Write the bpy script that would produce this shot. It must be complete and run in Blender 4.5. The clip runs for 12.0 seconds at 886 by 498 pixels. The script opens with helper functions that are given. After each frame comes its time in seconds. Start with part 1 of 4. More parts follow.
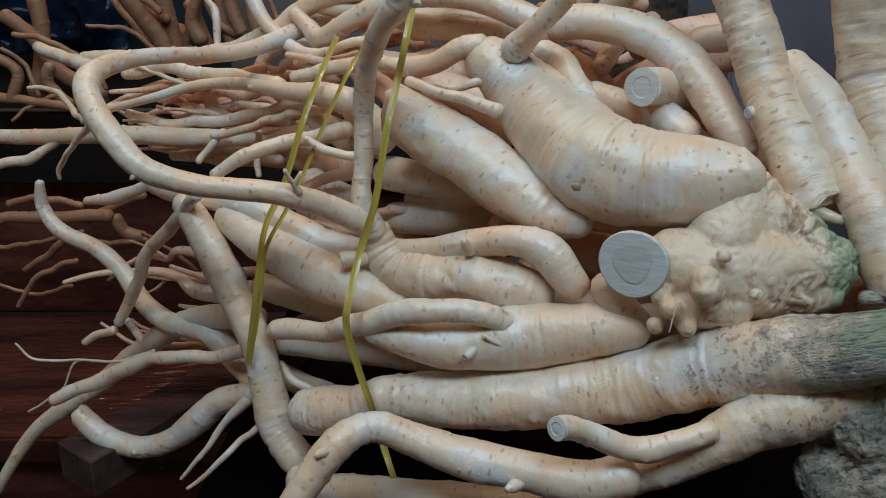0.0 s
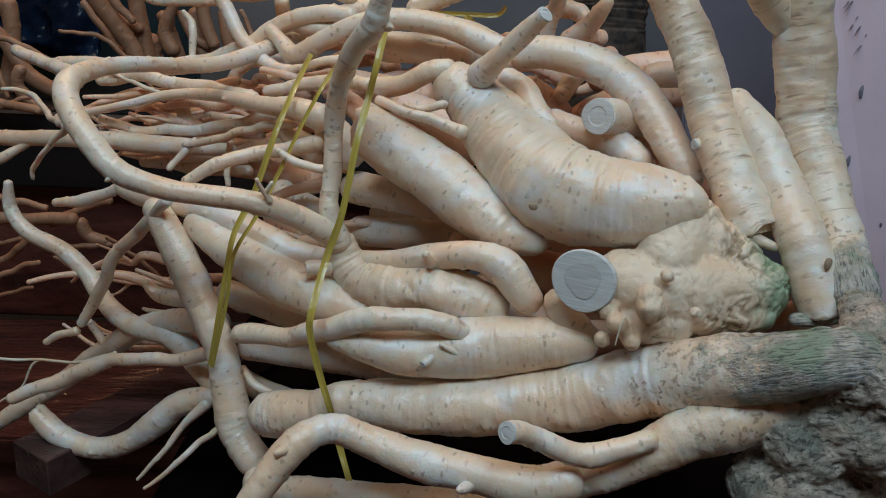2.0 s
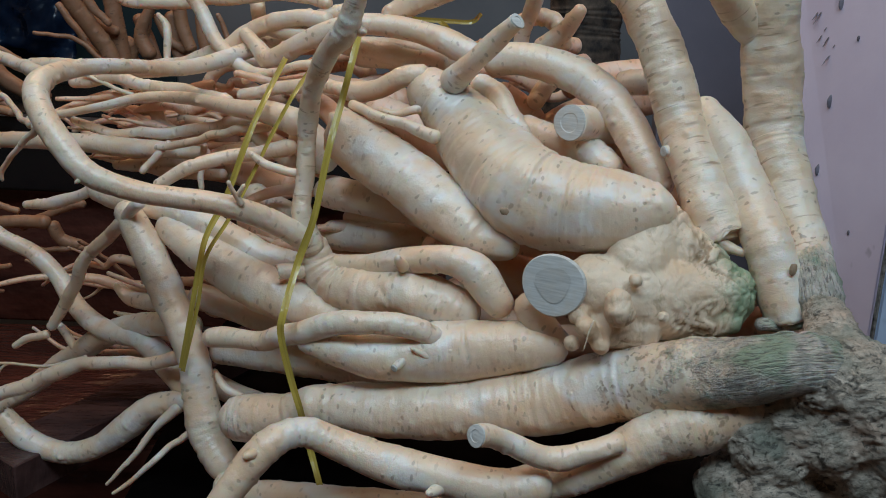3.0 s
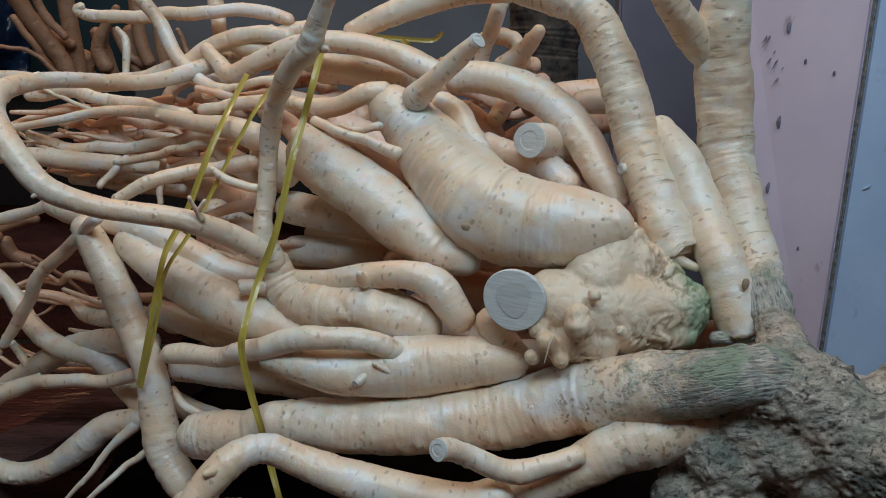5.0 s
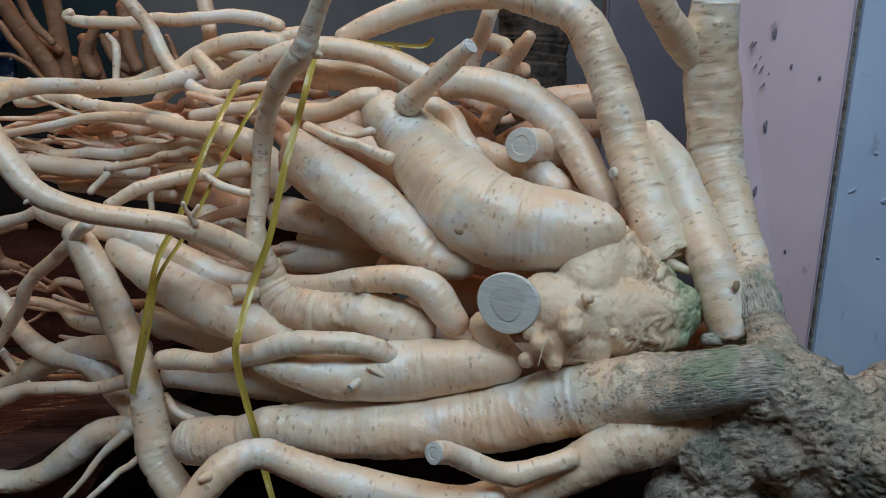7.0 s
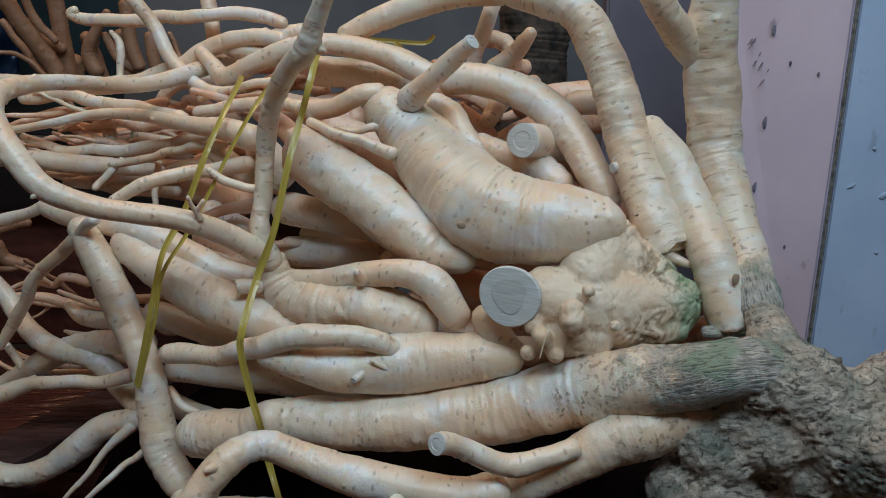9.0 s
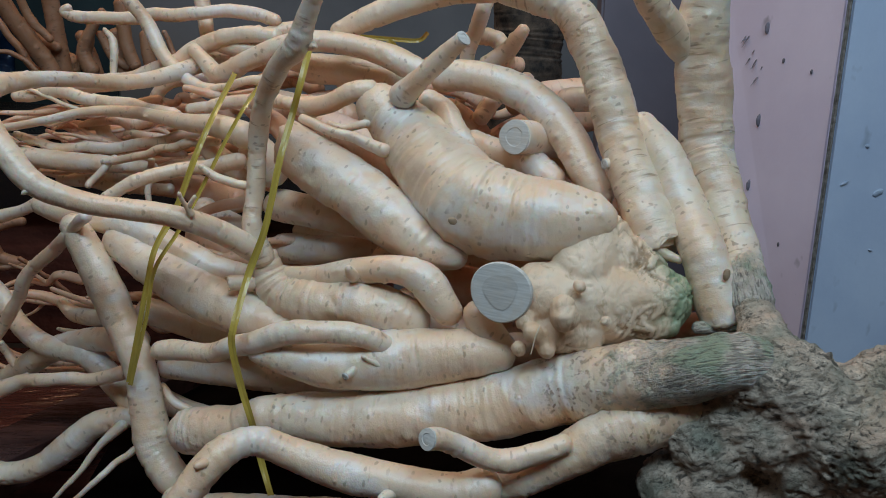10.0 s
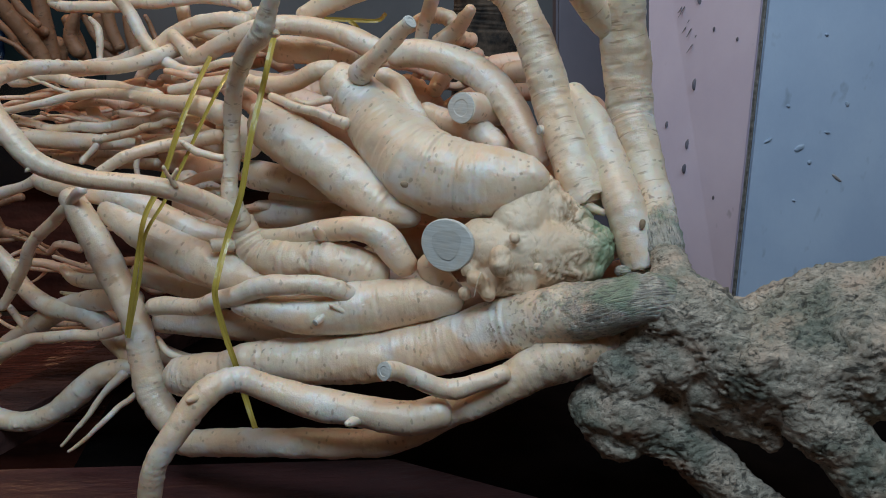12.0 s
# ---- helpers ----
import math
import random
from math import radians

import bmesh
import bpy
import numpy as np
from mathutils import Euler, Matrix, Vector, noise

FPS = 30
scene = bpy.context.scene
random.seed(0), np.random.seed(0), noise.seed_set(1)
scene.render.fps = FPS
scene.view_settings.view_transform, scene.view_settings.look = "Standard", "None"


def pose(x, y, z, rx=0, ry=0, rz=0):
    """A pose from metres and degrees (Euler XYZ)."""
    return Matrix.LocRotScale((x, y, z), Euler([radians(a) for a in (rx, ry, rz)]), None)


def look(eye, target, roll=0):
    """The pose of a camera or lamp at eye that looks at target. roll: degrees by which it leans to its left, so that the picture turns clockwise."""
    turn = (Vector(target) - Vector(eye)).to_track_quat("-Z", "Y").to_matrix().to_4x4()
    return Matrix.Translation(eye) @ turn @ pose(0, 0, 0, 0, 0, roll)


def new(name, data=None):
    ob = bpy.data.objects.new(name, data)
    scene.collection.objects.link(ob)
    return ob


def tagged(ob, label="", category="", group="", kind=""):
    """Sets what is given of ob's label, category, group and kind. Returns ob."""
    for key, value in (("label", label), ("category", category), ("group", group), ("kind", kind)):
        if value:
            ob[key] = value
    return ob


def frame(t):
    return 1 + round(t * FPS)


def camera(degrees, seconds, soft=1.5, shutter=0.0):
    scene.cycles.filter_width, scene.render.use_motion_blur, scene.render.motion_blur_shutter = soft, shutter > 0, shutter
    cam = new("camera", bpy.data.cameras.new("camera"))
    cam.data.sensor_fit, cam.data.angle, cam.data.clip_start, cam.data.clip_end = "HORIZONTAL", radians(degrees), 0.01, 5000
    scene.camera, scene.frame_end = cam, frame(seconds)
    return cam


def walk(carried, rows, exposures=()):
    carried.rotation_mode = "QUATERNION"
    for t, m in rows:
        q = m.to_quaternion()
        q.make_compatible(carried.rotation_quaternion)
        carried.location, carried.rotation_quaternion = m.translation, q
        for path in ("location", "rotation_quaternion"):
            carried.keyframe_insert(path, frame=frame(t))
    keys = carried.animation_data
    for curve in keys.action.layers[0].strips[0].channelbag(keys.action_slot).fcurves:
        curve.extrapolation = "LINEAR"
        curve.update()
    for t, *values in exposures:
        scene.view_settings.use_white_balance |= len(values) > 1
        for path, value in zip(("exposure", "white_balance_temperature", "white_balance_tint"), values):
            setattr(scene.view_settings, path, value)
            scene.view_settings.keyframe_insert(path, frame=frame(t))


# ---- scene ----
cam = camera(58.1, 12.0, soft=1.0)
METRES, EYE, TILT, LEAN, TURN = 0.32, 0.45, -18.0, 0.0, 0.0
ROWS = [
    (0.0, 0.0, 0.0, 0.0, 0.0, 0.0, -0.0),
    (0.5, -0.0263, -0.0438, -0.0138, -0.68, 0.27, -0.91),
    (1.0, -0.0337, -0.0779, -0.0238, -1.23, 0.68, -1.47),
    (1.5, -0.0314, -0.0906, -0.0237, -2.09, 1.22, -1.86),
    (2.0, -0.0072, -0.1043, -0.0263, -2.92, 1.63, -2.13),
    (2.5, 0.0044, -0.1136, -0.0288, -3.63, 1.88, -2.3),
    (3.0, 0.0168, -0.1148, -0.0339, -4.32, 2.2, -2.41),
    (5.0, 0.0089, -0.1326, -0.0379, -7.23, 3.5, -2.27),
    (5.5, 0.0052, -0.1343, -0.0396, -7.69, 3.77, -2.17),
    (6.0, 0.0029, -0.1405, -0.0414, -8.05, 3.93, -2.05),
    (6.5, 0.0, -0.14, -0.0421, -8.17, 3.97, -1.99),
    (7.0, -0.0125, -0.141, -0.0442, -8.21, 3.96, -1.91),
    (9.0, -0.0212, -0.1608, -0.0607, -8.2, 3.92, -1.85),
    (9.5, -0.0206, -0.1656, -0.0648, -8.2, 3.94, -1.79),
    (10.0, 0.0001, -0.163, -0.0747, -8.26, 4.02, -1.81),
    (10.5, 0.0541, -0.0188, -0.049, -8.34, 2.62, -1.54),
    (11.0, 0.1119, -0.0127, -0.0215, -8.46, 1.79, -0.66),
    (11.5, 0.1256, -0.2636, -0.0491, -8.59, 1.56, -0.06),
    (12.0, 0.0789, -0.4895, -0.1152, -8.58, 1.59, -0.11),
]
walk(cam, [(t, pose(0, 0, EYE, TILT, LEAN, TURN) @ pose(METRES * x, METRES * y, METRES * z, 90 + pitch, roll, yaw)) for t, x, y, z, yaw, pitch, roll in ROWS])

# ---- light ----
world = bpy.data.worlds.new("world")
scene.world = world
world.use_nodes = True
world.node_tree.nodes["Background"].inputs[0].default_value = (0.55, 0.62, 0.75, 1)
world.node_tree.nodes["Background"].inputs[1].default_value = 0.012


def area_lamp(name, eye, target, w, h, watts, colour):
    data = bpy.data.lights.new(name, "AREA")
    data.shape, data.size, data.size_y, data.energy, data.color = "RECTANGLE", w, h, watts, colour
    ob = new(name, data)
    ob.matrix_world = look(eye, target)
    return ob


area_lamp("shop_lamp_left", (-0.5, -0.25, 1.8), (0.0, 0.65, 0.2), 0.9, 0.45, 13.5, (0.60, 0.82, 1.0))
area_lamp("shop_lamp_right", (0.5, -0.45, 1.8), (0.3, 0.65, 0.2), 0.9, 0.45, 14.5, (0.61, 0.825, 1.0))
area_lamp("ceiling_lamp", (-0.2, 0.8, 2.3), (-0.1, 0.8, 0.2), 1.0, 0.4, 9, (1.0, 0.89, 0.76))
# unseen warm lamp, added so that the red table catches orange glints
area_lamp("warm_glint_lamp", (-0.75, 1.75, 1.9), (-0.5, 1.0, 0.0), 0.4, 0.2, 6, (1.0, 0.56, 0.27))


# ---- materials ----
def material(name):
    m = bpy.data.materials.new(name)
    m.use_nodes = True
    return m, m.node_tree.nodes, m.node_tree.links, m.node_tree.nodes["Principled BSDF"]


def ramp(nodes, links, fac, stops):
    r = nodes.new("ShaderNodeValToRGB")
    while len(r.color_ramp.elements) < len(stops):
        r.color_ramp.elements.new(0.5)
    for e, (p, c) in zip(r.color_ramp.elements, stops):
        e.position = p
        e.color = (c, c, c, 1) if isinstance(c, (int, float)) else (*c, 1)
    links.new(fac, r.inputs[0])
    return r.outputs[0]


def noise_tex(nodes, links, vec, scale, detail=4.0, rough=0.55):
    n = nodes.new("ShaderNodeTexNoise")
    n.inputs["Scale"].default_value, n.inputs["Detail"].default_value, n.inputs["Roughness"].default_value = scale, detail, rough
    if vec is not None:
        links.new(vec, n.inputs["Vector"])
    return n.outputs["Fac"]


def tint_noise(nodes, links, vec, scale):
    n = nodes.new("ShaderNodeTexNoise")
    n.inputs["Scale"].default_value = scale
    links.new(vec, n.inputs["Vector"])
    return n.outputs["Color"]


def stretch(nodes, links, vec, s):
    m = nodes.new("ShaderNodeMapping")
    m.inputs["Scale"].default_value = s
    links.new(vec, m.inputs["Vector"])
    return m.outputs[0]


def mix(nodes, links, fac, a, b, mode="MIX"):
    m = nodes.new("ShaderNodeMix")
    m.data_type, m.blend_type = "RGBA", mode
    for sock, v in ((m.inputs[0], fac), (m.inputs[6], a), (m.inputs[7], b)):
        if isinstance(v, bpy.types.NodeSocket):
            links.new(v, sock)
        else:
            sock.default_value = v if isinstance(v, (int, float)) else (*v, 1)
    return m.outputs[2]


def bump(nodes, links, height, strength, distance, before=None):
    b = nodes.new("ShaderNodeBump")
    b.inputs["Strength"].default_value, b.inputs["Distance"].default_value = strength, distance
    links.new(height, b.inputs["Height"])
    if before is not None:
        links.new(before, b.inputs["Normal"])
    return b.outputs[0]


def root_skin(name, pale, warm, stain, rough=0.42, rings=False):
    """Peeled root: cream skin, blotches, cross marks, small pits; grey-green bark where the attribute says so."""
    m, N, L, bsdf = material(name)
    geo = N.new("ShaderNodeTexCoord").outputs["Object"]
    uv = N.new("ShaderNodeUVMap").outputs[0]
    info = N.new("ShaderNodeObjectInfo").outputs["Random"]
    big = noise_tex(N, L, geo, 22, 3)
    mid = noise_tex(N, L, geo, 90, 5, 0.65)
    col = mix(N, L, ramp(N, L, big, [(0.35, 0), (0.68, 1)]), pale, warm)
    blush = ramp(N, L, noise_tex(N, L, stretch(N, L, geo, (1.3, 1, 0.8)), 13, 2), [(0.48, 0), (0.66, 0.7)])
    col = mix(N, L, blush, col, (warm[0], warm[1] * 0.92, warm[2] * 0.88))
    col = mix(N, L, ramp(N, L, mid, [(0.56, 0), (0.78, 0.5)]), col, stain)
    col = mix(N, L, ramp(N, L, info, [(0, 0), (1, 0.35)]), col, warm)
    # bluish-white sheen painted into the skin colour, in noise patches
    blue_sheen = ramp(N, L, noise_tex(N, L, stretch(N, L, geo, (0.8, 1, 1.3)), 17, 3, 0.6), [(0.52, 0), (0.63, 0.75)])
    col = mix(N, L, blue_sheen, col, (pale[0] * 0.99, pale[1] * 1.07, pale[2] * 1.22))
    # short cross marks, only in some stretches
    marks = noise_tex(N, L, stretch(N, L, uv, (210, 26, 1) if rings else (190, 75, 1)), 1.0, 2)
    where = ramp(N, L, noise_tex(N, L, geo, 28, 2), [(0.32, 0), (0.42, 1)] if rings else [(0.46, 0), (0.58, 1)])
    mark = mix(N, L, 1.0, ramp(N, L, marks, [(0.61, 0), (0.69, 1)]), where, "MULTIPLY")
    col = mix(N, L, mix(N, L, 1.0, mark, (0.6, 0.6, 0.6) if rings else (0.35, 0.35, 0.35), "MULTIPLY"), col, (stain[0] * 0.7, stain[1] * 0.68, stain[2] * 0.65))
    # breathing pores: short dark dashes across the root
    dash = N.new("ShaderNodeTexVoronoi")
    dash.voronoi_dimensions = "2D"
    dash.inputs["Scale"].default_value = 1.0
    wob = mix(N, L, 0.5, stretch(N, L, uv, (135, 62, 1)), tint_noise(N, L, geo, 150), "ADD")
    L.new(wob, dash.inputs["Vector"])
    pick = N.new("ShaderNodeSeparateColor")
    L.new(dash.outputs["Color"], pick.inputs[0])
    dashes = mix(N, L, 1.0, ramp(N, L, dash.outputs["Distance"], [(0.14, 1), (0.22, 0)]), ramp(N, L, pick.outputs[0], [(0.70, 0), (0.74, 1)]), "MULTIPLY")
    dashes = mix(N, L, 1.0, dashes, ramp(N, L, noise_tex(N, L, geo, 24, 2), [(0.42, 0), (0.52, 1)]), "MULTIPLY")
    col = mix(N, L, mix(N, L, 1.0, dashes, (0.5, 0.5, 0.5), "MULTIPLY"), col, (stain[0] * 0.55, stain[1] * 0.62, stain[2] * 0.72))
    vor = N.new("ShaderNodeTexVoronoi")
    vor.inputs["Scale"].default_value = 95
    L.new(mix(N, L, 0.02, geo, tint_noise(N, L, geo, 90), "ADD"), vor.inputs["Vector"])
    pit = ramp(N, L, vor.outputs["Distance"], [(0.10, 1), (0.21, 0)])
    sel = ramp(N, L, noise_tex(N, L, geo, 35, 1), [(0.58, 0), (0.64, 1)])
    pits = mix(N, L, 1.0, pit, sel, "MULTIPLY")
    col = mix(N, L, mix(N, L, 1.0, pits, (0.5, 0.5, 0.5), "MULTIPLY"), col, (0.22, 0.14, 0.085))
    wart = N.new("ShaderNodeTexVoronoi")
    wart.inputs["Scale"].default_value = 150
    L.new(geo, wart.inputs["Vector"])
    warts = mix(N, L, 1.0, ramp(N, L, wart.outputs["Distance"], [(0.05, 1), (0.34, 0)]), ramp(N, L, noise_tex(N, L, geo, 48, 1), [(0.64, 0), (0.70, 1)]), "MULTIPLY")
    # bark towards the trunk
    att = N.new("ShaderNodeAttribute")
    att.attribute_name = "bark"
    edge = N.new("ShaderNodeMath")
    edge.operation = "MULTIPLY_ADD"
    L.new(noise_tex(N, L, geo, 75, 6, 0.7), edge.inputs[0])
    edge.inputs[1].default_value = 0.9
    L.new(att.outputs["Fac"], edge.inputs[2])
    b = ramp(N, L, edge.outputs[0], [(0.80, 0), (1.15, 1)])
    crack = noise_tex(N, L, stretch(N, L, uv, (130, 330, 1)), 1.0, 4, 0.65)
    barkcol = mix(N, L, ramp(N, L, mid, [(0.4, 0), (0.62, 1)]), (0.33, 0.30, 0.25), (0.60, 0.53, 0.45))
    barkcol = mix(N, L, ramp(N, L, noise_tex(N, L, geo, 30, 2), [(0.49, 0), (0.60, 0.85)]), barkcol, (0.24, 0.31, 0.21))
    barkcol = mix(N, L, ramp(N, L, crack, [(0.40, 0.7), (0.48, 0)]), barkcol, (0.06, 0.05, 0.04))
    speck = N.new("ShaderNodeTexVoronoi")
    speck.inputs["Scale"].default_value = 130
    L.new(mix(N, L, 0.02, geo, tint_noise(N, L, geo, 120), "ADD"), speck.inputs["Vector"])
    zone = ramp(N, L, att.outputs["Fac"], [(0.0, 0), (0.08, 1), (0.55, 0.3)])
    spots = mix(N, L, 1.0, ramp(N, L, speck.outputs["Distance"], [(0.24, 1), (0.42, 0)]), zone, "MULTIPLY")
    spots = mix(N, L, 1.0, spots, ramp(N, L, noise_tex(N, L, geo, 40, 2), [(0.40, 0), (0.47, 1)]), "MULTIPLY")
    col = mix(N, L, mix(N, L, 1.0, spots, (0.75, 0.75, 0.75), "MULTIPLY"), col, (0.25, 0.15, 0.09))
    col = mix(N, L, b, col, barkcol)
    L.new(col, bsdf.inputs["Base Color"])
    bsdf.inputs["Roughness"].default_value = rough
    bsdf.inputs["Subsurface Weight"].default_value = 0.28
    bsdf.inputs["Subsurface Radius"].default_value = (0.012, 0.005, 0.0022)
    bsdf.inputs["Subsurface Scale"].default_value = 1.0
    bsdf.inputs["Specular IOR Level"].default_value = 0.8
    n = bump(N, L, noise_tex(N, L, stretch(N, L, uv, (200, 60, 1)), 1.0, 4, 0.5), 0.28, 0.0020)
    n = bump(N, L, mid, 0.5, 0.0016, n)
    n = bump(N, L, noise_tex(N, L, geo, 420, 4, 0.6), 0.35, 0.0006, n)
    n = bump(N, L, mark, -0.6, 0.0009, n)
    n = bump(N, L, pits, -0.5, 0.0008, n)
    n = bump(N, L, warts, 0.5, 0.0010, n)
    n = bump(N, L, dashes, -0.7, 0.0012, n)
    n = bump(N, L, mix(N, L, 1.0, b, noise_tex(N, L, stretch(N, L, uv, (130, 330, 1)), 1.0, 4, 0.65), "MULTIPLY"), 1.0, 0.004, n)
    L.new(n, bsdf.inputs["Normal"])
    return m


SKIN = root_skin("peeled_root", (0.80, 0.692, 0.565), (0.79, 0.555, 0.372), (0.50, 0.28, 0.15), 0.38)
RINGED = root_skin("ringed_root", (0.74, 0.635, 0.50), (0.70, 0.49, 0.325), (0.40, 0.22, 0.12), 0.44, True)
# deep roots: pinker skin, with the warm bounce light of the gaps in it
INNER = root_skin("warm_inner_root", (0.78, 0.54, 0.39), (0.76, 0.42, 0.25), (0.46, 0.21, 0.10), 0.46)
BROWN = root_skin("dried_brown_root", (0.40, 0.20, 0.105), (0.30, 0.14, 0.07), (0.14, 0.065, 0.035), 0.6)


def cut_wood(name, low, high):
    m, N, L, bsdf = material(name)
    geo = N.new("ShaderNodeTexCoord").outputs["Object"]
    wav = noise_tex(N, L, stretch(N, L, geo, (45, 45, 620)), 1.0, 4)
    col = mix(N, L, ramp(N, L, wav, [(0.35, 0), (0.65, 1)]), low, high)
    col = mix(N, L, ramp(N, L, noise_tex(N, L, geo, 120, 4), [(0.45, 0), (0.7, 0.4)]), col, (0.58, 0.50, 0.40))
    L.new(col, bsdf.inputs["Base Color"])
    bsdf.inputs["Roughness"].default_value = 0.8
    bsdf.inputs["Specular IOR Level"].default_value = 0.2
    L.new(bump(N, L, wav, 0.15, 0.0005), bsdf.inputs["Normal"])
    return m


CUT = cut_wood("cut_face", (0.50, 0.49, 0.465), (0.64, 0.63, 0.605))
PITH = cut_wood("pith", (0.42, 0.405, 0.38), (0.57, 0.555, 0.53))


def bark():
    m, N, L, bsdf = material("grey_bark")
    geo = N.new("ShaderNodeTexCoord").outputs["Object"]
    warp = N.new("ShaderNodeTexNoise")
    warp.inputs["Scale"].default_value, warp.inputs["Detail"].default_value = 25, 3
    L.new(geo, warp.inputs["Vector"])
    w = mix(N, L, 0.03, geo, warp.outputs["Color"], "ADD")
    s = stretch(N, L, w, (0.5, 1.3, 1.5))
    a, f = noise_tex(N, L, s, 120, 8, 0.75), noise_tex(N, L, geo, 420, 5, 0.7)
    g = noise_tex(N, L, geo, 17, 3)
    col = mix(N, L, ramp(N, L, a, [(0.36, 0), (0.62, 1)]), (0.30, 0.24, 0.18), (0.80, 0.67, 0.54))
    col = mix(N, L, ramp(N, L, f, [(0.55, 0), (0.72, 0.6)]), col, (0.68, 0.60, 0.49))
    col = mix(N, L, ramp(N, L, g, [(0.48, 0), (0.62, 0.7)]), col, (0.18, 0.215, 0.165))
    col = mix(N, L, ramp(N, L, noise_tex(N, L, geo, 23, 3), [(0.50, 0), (0.66, 0.7)]), col, (0.72, 0.51, 0.38))
    col = mix(N, L, ramp(N, L, noise_tex(N, L, s, 260, 4, 0.7), [(0.36, 0.7), (0.44, 0)]), col, (0.055, 0.05, 0.04))
    # shade of the fissures, painted dark brown into the bark colour
    crease_shade = N.new("ShaderNodeAttribute")
    crease_shade.attribute_name = "crease_shade"
    col = mix(N, L, ramp(N, L, crease_shade.outputs["Fac"], [(0.40, 0), (0.85, 0.8)]), col, (0.055, 0.046, 0.036))
    grit = N.new("ShaderNodeTexVoronoi")
    grit.inputs["Scale"].default_value = 210
    L.new(geo, grit.inputs["Vector"])
    grains = mix(N, L, 1.0, ramp(N, L, grit.outputs["Distance"], [(0.10, 1), (0.28, 0)]), ramp(N, L, noise_tex(N, L, geo, 60, 2), [(0.47, 0), (0.56, 1)]), "MULTIPLY")
    col = mix(N, L, mix(N, L, 1.0, grains, (0.7, 0.7, 0.7), "MULTIPLY"), col, (0.62, 0.54, 0.42))
    crack = ramp(N, L, noise_tex(N, L, stretch(N, L, w, (0.35, 1.6, 1.9)), 70, 4, 0.6), [(0.36, 1), (0.43, 0)])
    col = mix(N, L, mix(N, L, 1.0, crack, (0.75, 0.75, 0.75), "MULTIPLY"), col, (0.05, 0.042, 0.034))
    L.new(col, bsdf.inputs["Base Color"])
    bsdf.inputs["Roughness"].default_value = 0.42
    n = bump(N, L, a, 1.0, 0.004)
    n = bump(N, L, grains, 0.8, 0.002, n)
    n = bump(N, L, crack, -0.8, 0.003, n)
    n = bump(N, L, f, 0.8, 0.0018, n)
    L.new(n, bsdf.inputs["Normal"])
    return m


BARK = bark()


def stump_skin():
    m, N, L, bsdf = material("wrinkled_root")
    geo = N.new("ShaderNodeTexCoord").outputs["Object"]
    warp = N.new("ShaderNodeTexNoise")
    warp.inputs["Scale"].default_value, warp.inputs["Detail"].default_value = 30, 3
    L.new(geo, warp.inputs["Vector"])
    w = mix(N, L, 0.035, geo, warp.outputs["Color"], "ADD")
    wr = noise_tex(N, L, stretch(N, L, w, (1.6, 1, 0.7)), 75, 5, 0.6)
    big = noise_tex(N, L, geo, 20, 3)
    col = mix(N, L, ramp(N, L, big, [(0.35, 0), (0.7, 1)]), (0.76, 0.61, 0.46), (0.66, 0.44, 0.275))
    # shade of the folds painted brown, by wrinkle noise and by fold depth
    crease_shade = N.new("ShaderNodeAttribute")
    crease_shade.attribute_name = "crease_shade"
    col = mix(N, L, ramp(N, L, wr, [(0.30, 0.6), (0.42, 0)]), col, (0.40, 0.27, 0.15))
    col = mix(N, L, ramp(N, L, crease_shade.outputs["Fac"], [(0.25, 0), (0.8, 0.85)]), col, (0.26, 0.155, 0.075))
    sep = N.new("ShaderNodeSeparateXYZ")
    L.new(geo, sep.inputs[0])
    att = N.new("ShaderNodeMath")
    att.operation = "MULTIPLY_ADD"
    L.new(noise_tex(N, L, geo, 55, 5, 0.7), att.inputs[0])
    att.inputs[1].default_value = 0.06
    L.new(sep.outputs[0], att.inputs[2])
    col = mix(N, L, ramp(N, L, att.outputs[0], [(0.302, 0), (0.324, 0.75)]), col, (0.18, 0.30, 0.18))
    L.new(col, bsdf.inputs["Base Color"])
    bsdf.inputs["Roughness"].default_value = 0.5
    bsdf.inputs["Subsurface Weight"].default_value = 0.1
    bsdf.inputs["Subsurface Radius"].default_value = (0.010, 0.004, 0.002)
    n = bump(N, L, wr, 0.5, 0.003)
    n = bump(N, L, noise_tex(N, L, geo, 260, 4), 0.3, 0.001, n)
    L.new(n, bsdf.inputs["Normal"])
    return m


STUMP = stump_skin()


def paint(name, a, b, rough, scale=6.0, spots=0.0, spot_colour=(0.1, 0.1, 0.1), metal=0.0, relief=0.0004):
    m, N, L, bsdf = material(name)
    geo = N.new("ShaderNodeTexCoord").outputs["Object"]
    col = mix(N, L, ramp(N, L, noise_tex(N, L, geo, scale, 5, 0.6), [(0.35, 0), (0.65, 1)]), a, b)
    if spots:
        sp = noise_tex(N, L, stretch(N, L, geo, (1.4, 1, 0.8)), 26, 3)
        col = mix(N, L, ramp(N, L, sp, [(0.70 - spots * 0.1, 0), (0.76, 0.6)]), col, spot_colour)
    L.new(col, bsdf.inputs["Base Color"])
    bsdf.inputs["Roughness"].default_value, bsdf.inputs["Metallic"].default_value = rough, metal
    L.new(bump(N, L, noise_tex(N, L, geo, scale * 22, 4), 0.4, relief), bsdf.inputs["Normal"])
    return m


